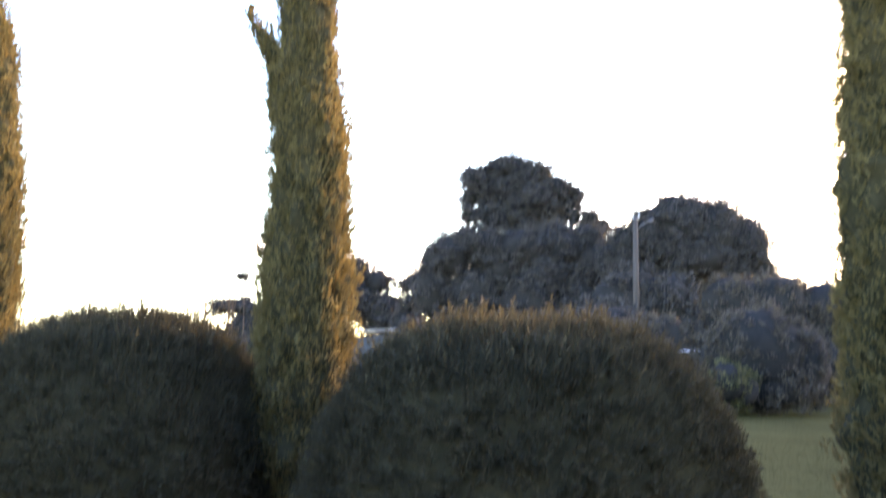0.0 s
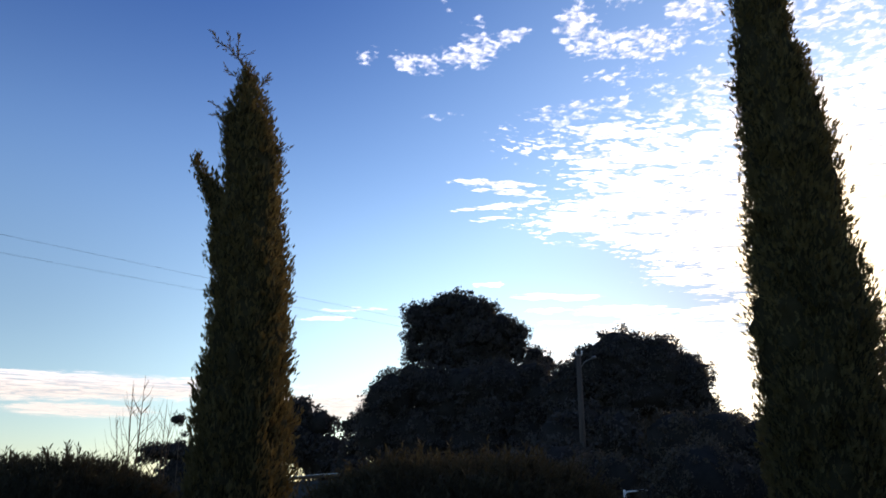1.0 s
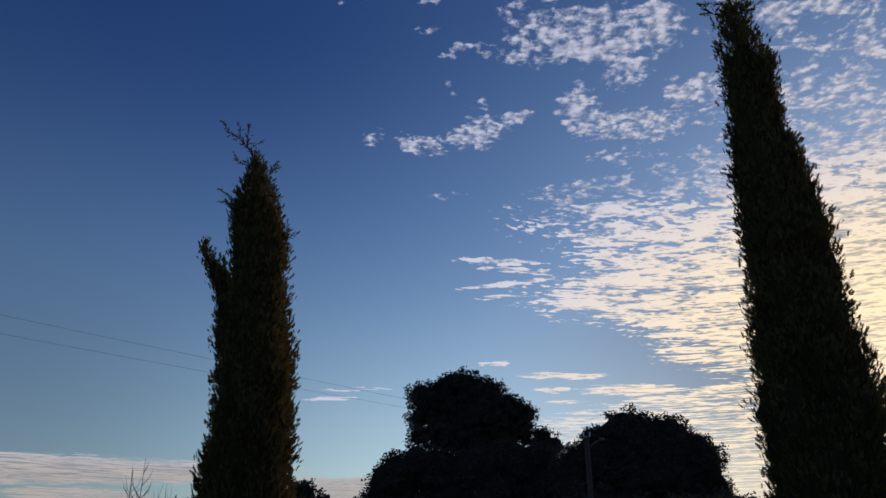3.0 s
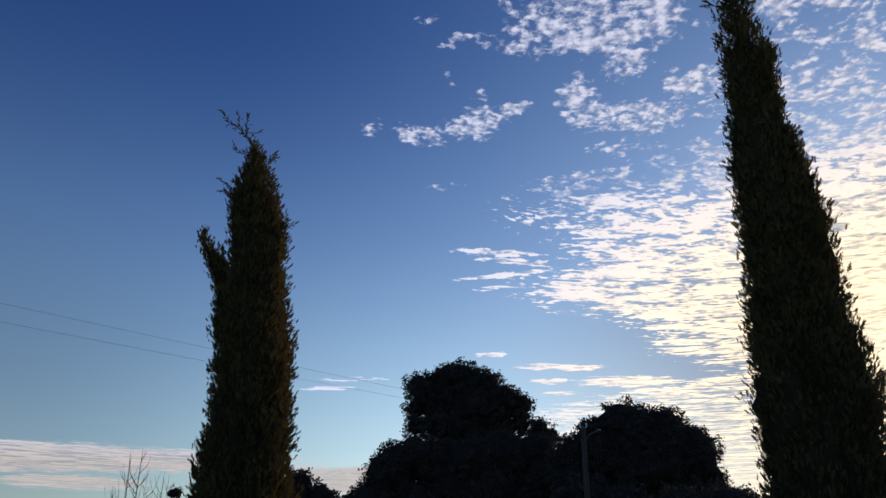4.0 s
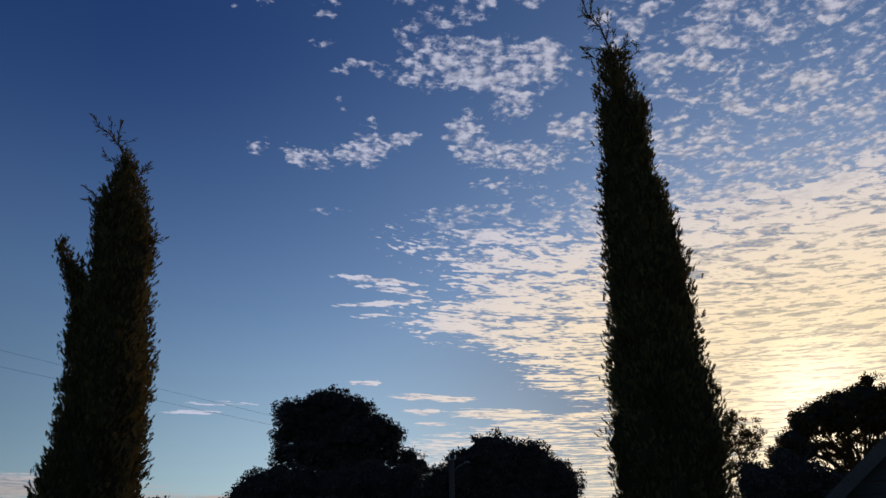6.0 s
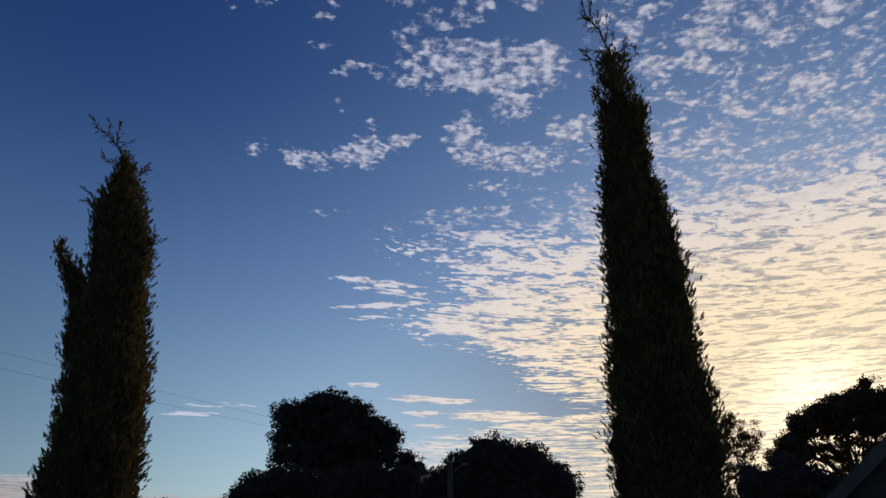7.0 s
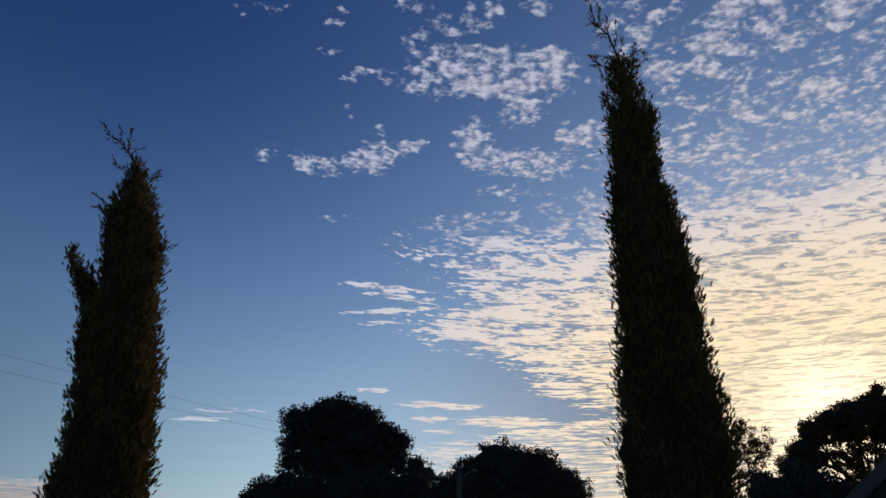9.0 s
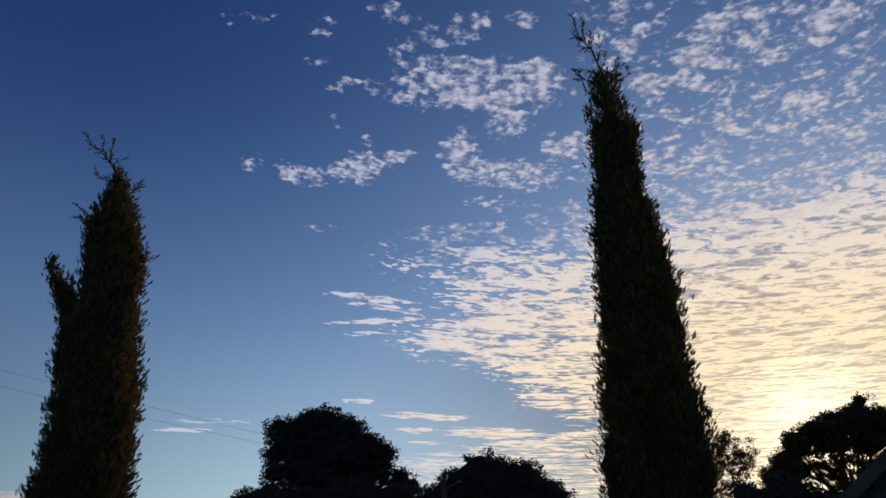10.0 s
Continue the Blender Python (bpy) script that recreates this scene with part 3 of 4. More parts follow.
c2 = cypress((C2[0], C2[1], 0), "tall pencil cypress tapering to a thin forked tip", [
    (0.15, -0.42, 0.42), (0.85, -0.50, 0.52), (1.8, -0.47, 0.52), (2.6, -0.42, 0.51), (3.2, -0.40, 0.49), (3.67, -0.37, 0.43), (4.0, -0.35, 0.41), (4.25, -0.33, 0.44), (4.5, -0.31, 0.40),
    (4.8, -0.28, 0.34), (5.1, -0.25, 0.26), (5.4, -0.20, 0.25), (5.75, -0.19, 0.30), (5.9, -0.19, 0.28), (6.0, -0.19, 0.23), (6.18, -0.18, 0.19), (6.38, -0.18, 0.21), (6.5, -0.1, 0.12)],
    1.0, 5, 23000, 6.12, [([(0.05, 0, 5.6), (0.05, 0.0, 6.3), (0.02, 0.01, 6.55), (-0.07, 0.0, 6.85), (-0.18, 0.01, 6.98), (-0.21, 0.0, 7.1), (-0.23, 0.0, 7.24)], 0.015),
                          ([(0.02, 0, 6.54), (0.12, 0.02, 6.62), (0.24, 0.0, 6.71), (0.32, 0.02, 6.71)], 0.009), ([(0.1, 0, 6.5), (0.22, 0.0, 6.53), (0.30, 0.0, 6.62)], 0.007), ([(0.14, 0, 6.63), (0.17, 0.0, 6.7), (0.21, 0.0, 6.78)], 0.005),
                          ([(0.0, 0, 6.42), (-0.10, 0.03, 6.46), (-0.19, 0.0, 6.45), (-0.27, 0.0, 6.45)], 0.008), ([(-0.02, 0, 6.55), (-0.14, 0.0, 6.56), (-0.24, 0.0, 6.56)], 0.006), ([(-0.17, 0, 6.45), (-0.24, 0.0, 6.5), (-0.27, 0.0, 6.52)], 0.005),
                          ([(-0.05, 0, 6.78), (-0.06, 0.02, 6.9), (-0.05, 0.0, 7.06)], 0.007), ([(-0.02, 0, 6.7), (0.03, 0.02, 6.85), (0.03, 0.0, 7.02)], 0.007), ([(0.0, 0, 6.62), (0.06, 0.02, 6.72), (0.07, 0.0, 6.82)], 0.006),
                          ([(-0.12, 0, 6.92), (-0.13, 0.02, 7.05), (-0.13, 0.0, 7.22)], 0.007), ([(-0.17, 0, 6.97), (-0.22, 0.02, 7.0), (-0.26, 0.0, 7.03)], 0.005), ([(-0.08, 0, 6.86), (-0.16, 0.0, 6.84), (-0.2, 0.0, 6.86)], 0.005),
                          ([(0.04, 0, 6.1), (0.14, 0.05, 6.3), (0.2, 0.03, 6.42)], 0.008), ([(0.04, 0, 6.1), (-0.1, 0.05, 6.25), (-0.17, 0.03, 6.38)], 0.008), ([(0.04, 0, 6.2), (0.1, -0.08, 6.4), (0.12, -0.08, 6.52)], 0.007)])
c0 = copy_thing(c1, pose(-4.82, 8.0, 0, 0, 0, 35))
tagged(c0, "pencil cypress column lit orange on its sunny flank")


# ---- clipped round bushes ----
def dome(t, h, seed):
    """Radius factor and relief of a bush at a bearing t and a height h of 0 to 1."""
    c, s = math.cos(t), math.sin(t)
    return (max(0.0, 1 - h ** 2.7)) ** (1 / 2.7) * (1 + 0.05 * noise.noise((c * 1.3 + seed, s * 1.3, h * 1.5)) + 0.03 * noise.noise((c * 5, s * 5 + seed, h * 5)))


def bush(place, a, b, height, label, seed, count):
    rng = np.random.default_rng(seed)
    ob = thing("round_bush", place, label, "bush", "clipped bushes between the cypresses")
    rings, seg, verts, faces = 28, 56, [], []
    for i in range(rings + 1):
        h = math.sin(math.pi / 2 * i / rings) * 0.999
        for s in range(seg):
            t = 2 * math.pi * s / seg
            q = dome(t, h, seed) * 0.965
            verts.append((a * q * math.cos(t), b * q * math.sin(t), height * 0.965 * h))
    for i in range(rings):
        for s in range(seg):
            n = (s + 1) % seg
            faces.append((i * seg + s, i * seg + n, (i + 1) * seg + n, (i + 1) * seg + s))
    faces.append(tuple(rings * seg + s for s in range(seg)))
    # solid core, its dark colour stands for shade between the sprigs
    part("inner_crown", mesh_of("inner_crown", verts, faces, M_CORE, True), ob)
    pts, ups, sizes = [], [], []
    while len(pts) < count:
        d = rng.normal(size=3)
        d /= np.linalg.norm(d)
        if d[2] < -0.05:
            continue
        t, h = math.atan2(d[1], d[0]), min(0.9995, max(0.02, abs(d[2])) ** 0.8)
        q = dome(t, h, seed) * rng.uniform(0.955, 1.0)
        pts.append((a * q * math.cos(t), b * q * math.sin(t), height * h * rng.uniform(0.955, 0.99)))
        lift = 0.25 + 1.0 * h
        ups.append((d[0] * 1.1 + rng.normal() * 0.4, d[1] * 1.1 + rng.normal() * 0.4, lift + rng.normal() * 0.25))
        sizes.append(rng.uniform(0.08, 0.16) * (1.5 if h > 0.75 and rng.random() < 0.10 else 1))
    pts, ups, sizes = np.array(pts), np.array(ups), np.array(sizes)
    leaf = np.concatenate([scatter(sprig_template(s), pts[s::3], ups[s::3], sizes[s::3], rng) for s in range(3)])
    part("crown", quads_of("crown", leaf, M_BUSH), ob, "fine narrow-leaved upright sprigs", "stuff")
    stems = []
    for i in range(7):
        t = i * 0.9
        stems.append([((0.15 * math.cos(t), 0.15 * math.sin(t), -0.05), 0.03), ((0.4 * a * math.cos(t), 0.4 * b * math.sin(t), height * 0.5), 0.02), ((0.6 * a * math.cos(t), 0.6 * b * math.sin(t), height * 0.75), 0.01)])
    for line in stems:
        part("stem", tubes("stem", [line], M_TWIG, 6), ob)
    return ob


b2 = bush((0.57, 5.4, 0), 1.53, 1.2, 1.89, "large clipped grey-green bush with fine upright shoots", 21, 13500)
b1 = copy_thing(b2, pose(-2.88, 7.0, 0, 0, 0, 150) @ Matrix.Diagonal((1.04, 1.0, 1.05, 1)))
tagged(b1, "dark rounded clipped bush beside the cypress")


# ---- trees beyond the lawn ----
def tree(name, place, label, lobes, mat, seed, leaf=0.5, density=1.0, trunk=0.3, fill=0.8, group="trees beyond the lawn", category="tree", limbs=True):
    """lobes: x, y, z from the foot, half width, half height, thickness 0 to 1 (how closed the clump is)."""
    rng = np.random.default_rng(seed)
    ob = thing(name, (place[0], place[1], 0), label, category, group)
    pts, sizes, verts, faces = [], [], [], []
    clump = 0.12 + leaf * 1.15
    for x, y, z, rx, rz, shut in lobes:
        n = int(density * 1.9 * 4.2 * (rx * rx + 2 * rx * rz) / 3 / (clump * clump) * (0.22 + 0.78 * shut)) + 3
        d = rng.normal(size=(n, 3))
        d /= np.linalg.norm(d, axis=1, keepdims=True)
        rad = 1 - (0.22 if shut > 0.45 else 0.7) * rng.random(n) ** 1.3
        wob = np.array([noise.noise(Vector(tuple(v)) * 2.2 + Vector((x, z, seed))) for v in d]) * 0.26
        c = np.array([x, y, z]) + d * np.array([rx, rx * 0.9, rz]) * (rad * (0.93 + wob))[:, None]
        inner = rng.normal(size=(n, 16, 3))
        inner /= np.linalg.norm(inner, axis=2, keepdims=True)
        inner *= (rng.random((n, 16, 1)) ** 0.45) * (clump * rng.uniform(0.55, 1.15, (n, 1, 1))) * np.array([1.0, 1.0, 0.72])
        pts.append((c[:, None] + inner).reshape(-1, 3))
        sizes.append(leaf * rng.uniform(0.7, 1.3, n * 16))
        if shut > 0.45:
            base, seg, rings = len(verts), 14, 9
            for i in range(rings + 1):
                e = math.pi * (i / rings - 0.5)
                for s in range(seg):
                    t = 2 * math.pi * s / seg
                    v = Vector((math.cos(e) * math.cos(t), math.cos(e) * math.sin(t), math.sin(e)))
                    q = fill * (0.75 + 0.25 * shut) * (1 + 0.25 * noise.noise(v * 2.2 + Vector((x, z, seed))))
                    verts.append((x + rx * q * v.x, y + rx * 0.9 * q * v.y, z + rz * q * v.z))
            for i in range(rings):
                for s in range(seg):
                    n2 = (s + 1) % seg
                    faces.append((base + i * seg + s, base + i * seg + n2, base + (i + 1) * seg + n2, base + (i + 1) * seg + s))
    pts, sizes = np.concatenate(pts), np.concatenate(sizes)
    ok = pts[:, 2] > 0.05
    pts, sizes = pts[ok], sizes[ok]
    ups = rng.normal(size=pts.shape)
    leaves = np.concatenate([scatter(leaf_template(s, 3), pts[s::2], ups[s::2], sizes[s::2], rng) for s in range(2)])
    part("crown", quads_of("crown", leaves, mat), ob, "", "stuff")
    # solids in closed lobes, coloured dark as the shade inside the crown
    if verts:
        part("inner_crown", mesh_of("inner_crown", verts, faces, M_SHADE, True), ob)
    if trunk:
        cx = sum(l[0] * l[3] for l in lobes) / sum(l[3] for l in lobes)
        lowest = min(l[2] - l[4] for l in lobes)
        fork = Vector((cx * 0.5, 0, max(0.6, lowest)))
        part("trunk", tubes("trunk", [[((0, 0, -0.2), trunk * 1.25), ((0, 0, 0.4), trunk), (tuple(fork * 0.6), trunk * 0.85), (tuple(fork), trunk * 0.7)]], M_BARK, 10), ob, "grey-brown trunk")
        if limbs:
            arms = []
            for x, y, z, rx, rz, shut in lobes:
                e = Vector((x, y, z))
                m = fork.lerp(e, 0.5) + Vector((rng.normal() * 0.3, rng.normal() * 0.3, 0.15 * rz))
                arms.append([(tuple(fork - Vector((0, 0, 0.2))), trunk * 0.5), (tuple(m), trunk * 0.3), (tuple(e), trunk * 0.14)])
                for j in range(3):
                    w = e + Vector(tuple(rng.normal(size=3))).normalized() * min(rx, rz) * 0.6
                    arms.append([(tuple(m.lerp(e, 0.6)), trunk * 0.16), (tuple(m.lerp(e, 0.8).lerp(w, 0.5)), trunk * 0.1), (tuple(w), trunk * 0.05)])
            for line in arms[::4]:
                part("limb", tubes("limb", [line], M_BARK, 6), ob)
            part("small_boughs", tubes("small_boughs", [l for i, l in enumerate(arms) if i % 4], M_BARK, 5), ob, "", "stuff")
    return ob


def at(cx, rows):
    """Lobes given by world x, turned to the foot's x."""
    return [(x - cx, y, z, rx, rz, s) for x, y, z, rx, rz, s in rows]


tree("gum_tree", (5.6, 52), "tall gum tree with a clumped open crown", at(5.6, [
    (2.15, 0, 13.85, 1.3, 1.15, 0.85), (2.9, 0.4, 13.1, 1.1, 1.0, 0.9), (7.0, 0, 11.7, 1.3, 0.9, 0.85), (4.9, 0, 11.8, 1.2, 0.9, 0.85), (3.6, 0.3, 14.4, 1.4, 1.0, 0.9), (4.9, 0.5, 14.8, 1.5, 1.2, 0.9), (6.4, 0, 14.2, 1.5, 1.1, 0.9), (7.8, -0.4, 13.1, 1.2, 1.2, 0.85), (1.9, 0.4, 12.6, 1.0, 0.9, 0.85), (3.0, 0.2, 12.1, 0.9, 0.8, 0.8),
    (4.3, 0.6, 12.9, 1.7, 1.2, 0.85), (6.2, -0.6, 12.4, 1.7, 1.3, 0.85), (8.7, 0, 12.4, 0.8, 1.0, 0.7), (7.8, 0.6, 10.9, 1.2, 1.0, 0.6), (8.9, 0, 11.4, 0.9, 0.8, 0.6), (9.8, 0, 10.7, 0.9, 0.8, 0.4), (5.2, 0.8, 13.6, 2.2, 1.3, 0.8), (4.0, 0.8, 11.6, 2.0, 1.0, 0.6), (6.8, 0.8, 11.0, 1.8, 1.2, 0.6),
    (9.2, 0, 12.7, 0.8, 0.8, 0.8), (10.2, 0.2, 11.2, 1.0, 0.8, 0.7), (11.0, 0.3, 10.7, 0.9, 0.8, 0.5), (1.9, -0.3, 11.2, 1.1, 0.8, 0.7), (1.6, 0, 10.0, 1.1, 0.9, 0.7), (3.6, 0, 11.0, 1.5, 1.1, 0.75), (5.6, 0, 10.7, 1.6, 1.1, 0.6)]), M_GUM, 31, 0.27, 0.95, 0.38, fill=0.69)
tree("broad_tree", (1.6, 50), "dark broad-crowned tree below the gum", at(1.6, [
    (0.3, 0, 8.1, 2.0, 1.8, 0.9), (2.8, 0, 8.6, 2.2, 1.7, 1), (-0.6, 0.3, 5.9, 1.7, 2.2, 0.9), (2.2, 0, 5.4, 2.6, 2.5, 1), (0.8, 0, 3.0, 2.3, 2.2, 0.8)]), M_DENSE, 32, 0.27, 0.7, 0.35)
tree("broad_tree", (7.6, 49), "dark spreading tree with a dense low crown", at(7.6, [
    (5.4, 0, 8.4, 2.2, 1.8, 1), (7.6, 0.3, 8.6, 2.2, 1.9, 1), (9.4, 0, 9.2, 1.4, 1.2, 0.9), (9.8, 0, 7.6, 1.9, 2.0, 1), (5.6, 0, 5.0, 2.6, 2.6, 1), (6.4, 0, 6.6, 2.5, 1.8, 1), (9.2, 0, 6.4, 2.0, 1.8, 1), (8.8, 0, 4.6, 2.6, 2.6, 1), (7.0, -0.4, 2.8, 2.6, 2.2, 0.9), (3.9, 0.2, 7.2, 1.5, 1.4, 1)]), M_DENSE, 33, 0.27, 0.7, 0.35)
tree("dome_tree", (15.4, 46), "large dome-shaped dark evergreen tree", at(15.4, [
    (14.2, 0, 9.6, 2.3, 2.4, 1), (16.4, 0, 9.3, 2.3, 2.4, 1), (12.3, 0, 8.9, 1.6, 1.9, 1), (18.2, 0, 8.4, 1.8, 2.2, 1), (10.9, 0.2, 8.5, 0.9, 1.2, 0.9), (10.2, 0.3, 7.4, 1.0, 1.6, 0.9), (15.2, 0.2, 7.6, 3.2, 1.6, 1), (19.3, 0, 6.9, 0.9, 1.2, 0.8), (11.0, 0, 7.2, 1.2, 1.7, 0.9),
    (17.4, 0, 6.6, 2.0, 0.9, 0.5), (13.4, 0, 6.4, 2.0, 0.9, 0.5)]), M_DENSE, 34, 0.27, 0.9, 0.4, fill=0.78)
tree("far_gum", (-6.6, 75), "distant gum tree with layered crown", at(-6.6, [
    (-8.2, 0, 10.0, 1.3, 1.3, 0.9), (-6.4, 0, 8.8, 1.5, 1.4, 0.9), (-8.2, 0, 6.8, 2.2, 2.2, 1), (-5.6, 0, 5.6, 2.4, 2.4, 1), (-9.6, 0, 8.6, 1.6, 1.8, 0.9)]), M_DENSE, 35, 0.55, 0.8, 0.3)
tree("far_gum", (-2.9, 72), "small distant gum with open tufts", at(-2.9, [(-3.4, 0, 8.2, 1.0, 0.7, 0.7), (-2.6, 0, 9.0, 0.7, 0.5, 0.6), (-2.4, 0, 6.6, 1.6, 1.3, 0.8), (-3.0, 0, 4.2, 2.2, 2.0, 1)]), M_DENSE, 36, 0.5, 0.8, 0.22)
tree("far_gum", (-20.5, 75), "distant low spreading tree with arched crown", at(-20.5, [(-21.4, 0, 6.3, 1.5, 0.8, 0.7), (-19.6, 0, 6.3, 1.6, 1.0, 0.9), (-18.2, 0, 5.4, 1.4, 1.3, 1), (-19.0, 0, 4.0, 2.4, 1.8, 1), (-22.6, 0, 5.8, 0.8, 0.6, 0.4)]), M_DENSE, 37, 0.45, 0.8, 0.2)
tree("gap_gum", (40.4, 58), "slender backlit gum with thin see-through crown", at(40.4, [
    (39.2, 0, 16.2, 1.3, 1.0, 0.25), (41.0, 0, 15.3, 1.4, 1.1, 0.2), (40.0, 0, 13.8, 1.5, 1.0, 0.2), (39.6, 0, 12.2, 1.4, 0.9, 0.15), (38.6, 0, 14.6, 1.0, 1.2, 0.3)]), M_BACKLIT, 38, 0.32, 1.2, 0.16)
tree("sunset_gum", (42.5, 48), "wide backlit gum with glints through its lower crown", at(42.5, [
    (38.6, 0, 13.7, 1.3, 1.1, 0.8), (40.4, 0, 14.6, 1.4, 1.0, 0.9), (42.4, 0, 15.2, 1.5, 1.2, 1), (44.4, 0, 15.8, 1.4, 1.2, 1), (46.6, 0, 15.4, 1.8, 1.5, 1), (45.0, 0, 17.2, 0.6, 0.6, 0.5), (41.8, 0, 13.8, 1.6, 0.8, 0.8),
    (44.8, 0, 14.0, 1.8, 0.9, 0.7), (40.2, 0, 12.4, 1.5, 0.9, 0.4), (42.6, 0, 12.4, 1.6, 0.9, 0.34), (44.8, 0, 12.4, 1.7, 0.9, 0.34), (38.0, 0, 11.8, 1.4, 1.0, 0.5), (37.4, 0, 12.4, 1.1, 1.0, 0.8), (36.3, 0, 11.2, 1.2, 0.9, 0.8), (40.6, 0, 10.6, 1.6, 1.0, 0.3), (43.4, 0, 10.4, 1.7, 1.0, 0.3), (41.4, 0.4, 11.6, 1.6, 0.8, 0.3), (47.5, 0, 12.4, 1.8, 1.6, 0.8)]), M_BACKLIT, 39, 0.34, 1.0, 0.3)
tree("broad_tree", (37.0, 47), "dark dense tree below the backlit gums", at(37.0, [(35.8, 0, 9.4, 2.4, 1.8, 1), (38.2, 0, 8.8, 2.2, 1.6, 1), (33.6, 0, 8.4, 2.2, 2.4, 1), (36.6, 0, 5.6, 4.0, 3.6, 1), (41.5, 0, 6.4, 3.2, 2.6, 1), (45.0, 0, 6.0, 3.0, 2.6, 1)]), M_DENSE, 40, 0.5, 0.8, 0.4)

# shrubs at the lawn's edge
SH = "shrubs along the lawn"
tree("shrub", (9.9, 24), "big rounded brown-green shrub on the lawn edge", at(9.9, [(9.9, 0, 1.9, 1.7, 1.7, 1), (9.0, 0.3, 1.4, 1.2, 1.5, 1), (11.1, 0.2, 1.5, 1.2, 1.6, 1), (10.1, 0.3, 0.8, 1.7, 0.9, 1)]), M_SHRUB, 51, 0.15, 0.8, 0.1, group=SH, category="shrub", limbs=False)
tree("shrub", (8.3, 22.6), "low yellow-green shrub beside the lawn", at(8.3, [(8.3, 0, 1.0, 0.65, 0.7, 1), (8.8, 0.1, 0.8, 0.5, 0.6, 1), (7.8, 0.1, 0.7, 0.5, 0.6, 1)]), M_OLIVE, 52, 0.12, 0.8, 0.06, group=SH, category="shrub", limbs=False)
tree("shrub", (7.3, 28.6), "grey-brown shrub behind the bush", at(7.3, [(7.2, 0, 1.8, 1.2, 1.5, 1), (6.0, 0.3, 1.5, 1.2, 1.4, 1), (8.4, 0.5, 2.2, 1.2, 1.3, 1)]), M_SHRUB, 53, 0.18, 0.8, 0.1, group=SH, category="shrub", limbs=False)
tree("hedge", (14.0, 30), "tall olive hedge behind the shrubs", at(14.0, [(11.4, 0, 3.6, 1.5, 1.5, 1), (13.0, 0, 3.7, 1.6, 1.5, 1), (15.0, 0, 3.4, 1.7, 1.5, 1), (17.0, 0, 3.3, 1.7, 1.6, 1), (12.2, 0, 1.6, 1.8, 1.6, 1), (15.0, 0, 1.6, 2.0, 1.6, 1), (17.6, 0, 1.6, 1.8, 1.6, 1)]), M_SHRUB, 54, 0.2, 0.7, 0.12, group=SH, category="hedge", limbs=False)
tree("shrub", (-8.5, 36), "low dark hedge line past the round bush", at(-8.5, [(-13, 0, 1.2, 1.7, 1.3, 1), (-10.6, 0, 1.4, 1.7, 1.4, 1), (-8.2, 0, 1.4, 1.6, 1.4, 1), (-6.0, 0, 1.4, 1.6, 1.5, 1)]), M_DENSE, 57, 0.25, 0.7, 0.1, group=SH, category="hedge", limbs=False)
tree("understorey", (15.5, 42), "dark understorey below the dome tree", at(15.5, [(10.5, 0, 2.6, 2.2, 2.6, 1), (13.2, 0, 3.0, 2.2, 2.7, 1), (16.0, 0, 3.2, 2.3, 2.8, 1), (18.8, 0, 3.2, 2.3, 2.9, 1), (21.5, 0, 3.0, 2.2, 2.8, 1), (8.0, 0, 2.6, 2.0, 2.4, 1), (9.6, 0, 4.4, 2.0, 1.9, 1), (12.2, 0, 4.6, 2.0, 1.9, 1), (10.7, 0.3, 5.4, 1.5, 1.5, 1)]), M_DENSE, 56, 0.4, 0.7, 0.15, group=SH, category="shrub", limbs=False)
tree("shrub", (4.2, 33), "dark shrub under the far trees", at(4.2, [(2.6, 0, 1.8, 1.8, 1.7, 1), (5.0, 0, 2.0, 1.9, 1.8, 1), (7.4, 0, 2.2, 1.8, 2.0, 1)]), M_DENSE, 55, 0.28, 0.7, 0.1, group=SH, category="shrub", limbs=False)


# ---- far woods along the horizon ----
def far_woods():
    rng = np.random.default_rng(77)
    pts = []
    for a in np.arange(-70, 80, 0.5):
        d = 150 + rng.uniform(-15, 15)
        h = (3.0 if a < -6 else 9.0) * rng.uniform(0.7, 1.15)
        n = 30
        p = np.stack([d * math.sin(radians(a)) + rng.normal(0, 1.5, n), d * math.cos(radians(a)) + rng.normal(0, 1.5, n), h * rng.random(n) ** 0.7], 1)
        pts.append(p)
    pts = np.concatenate(pts)
    me = quads_of("far_woods", scatter(leaf_template(3, 5), pts, rng.normal(size=pts.shape), rng.uniform(1.0, 2.2, len(pts)), rng), M_DENSE)
    tagged(new("far_woods", me), "low dark line of distant woods", "woods", "", "stuff")


far_woods()


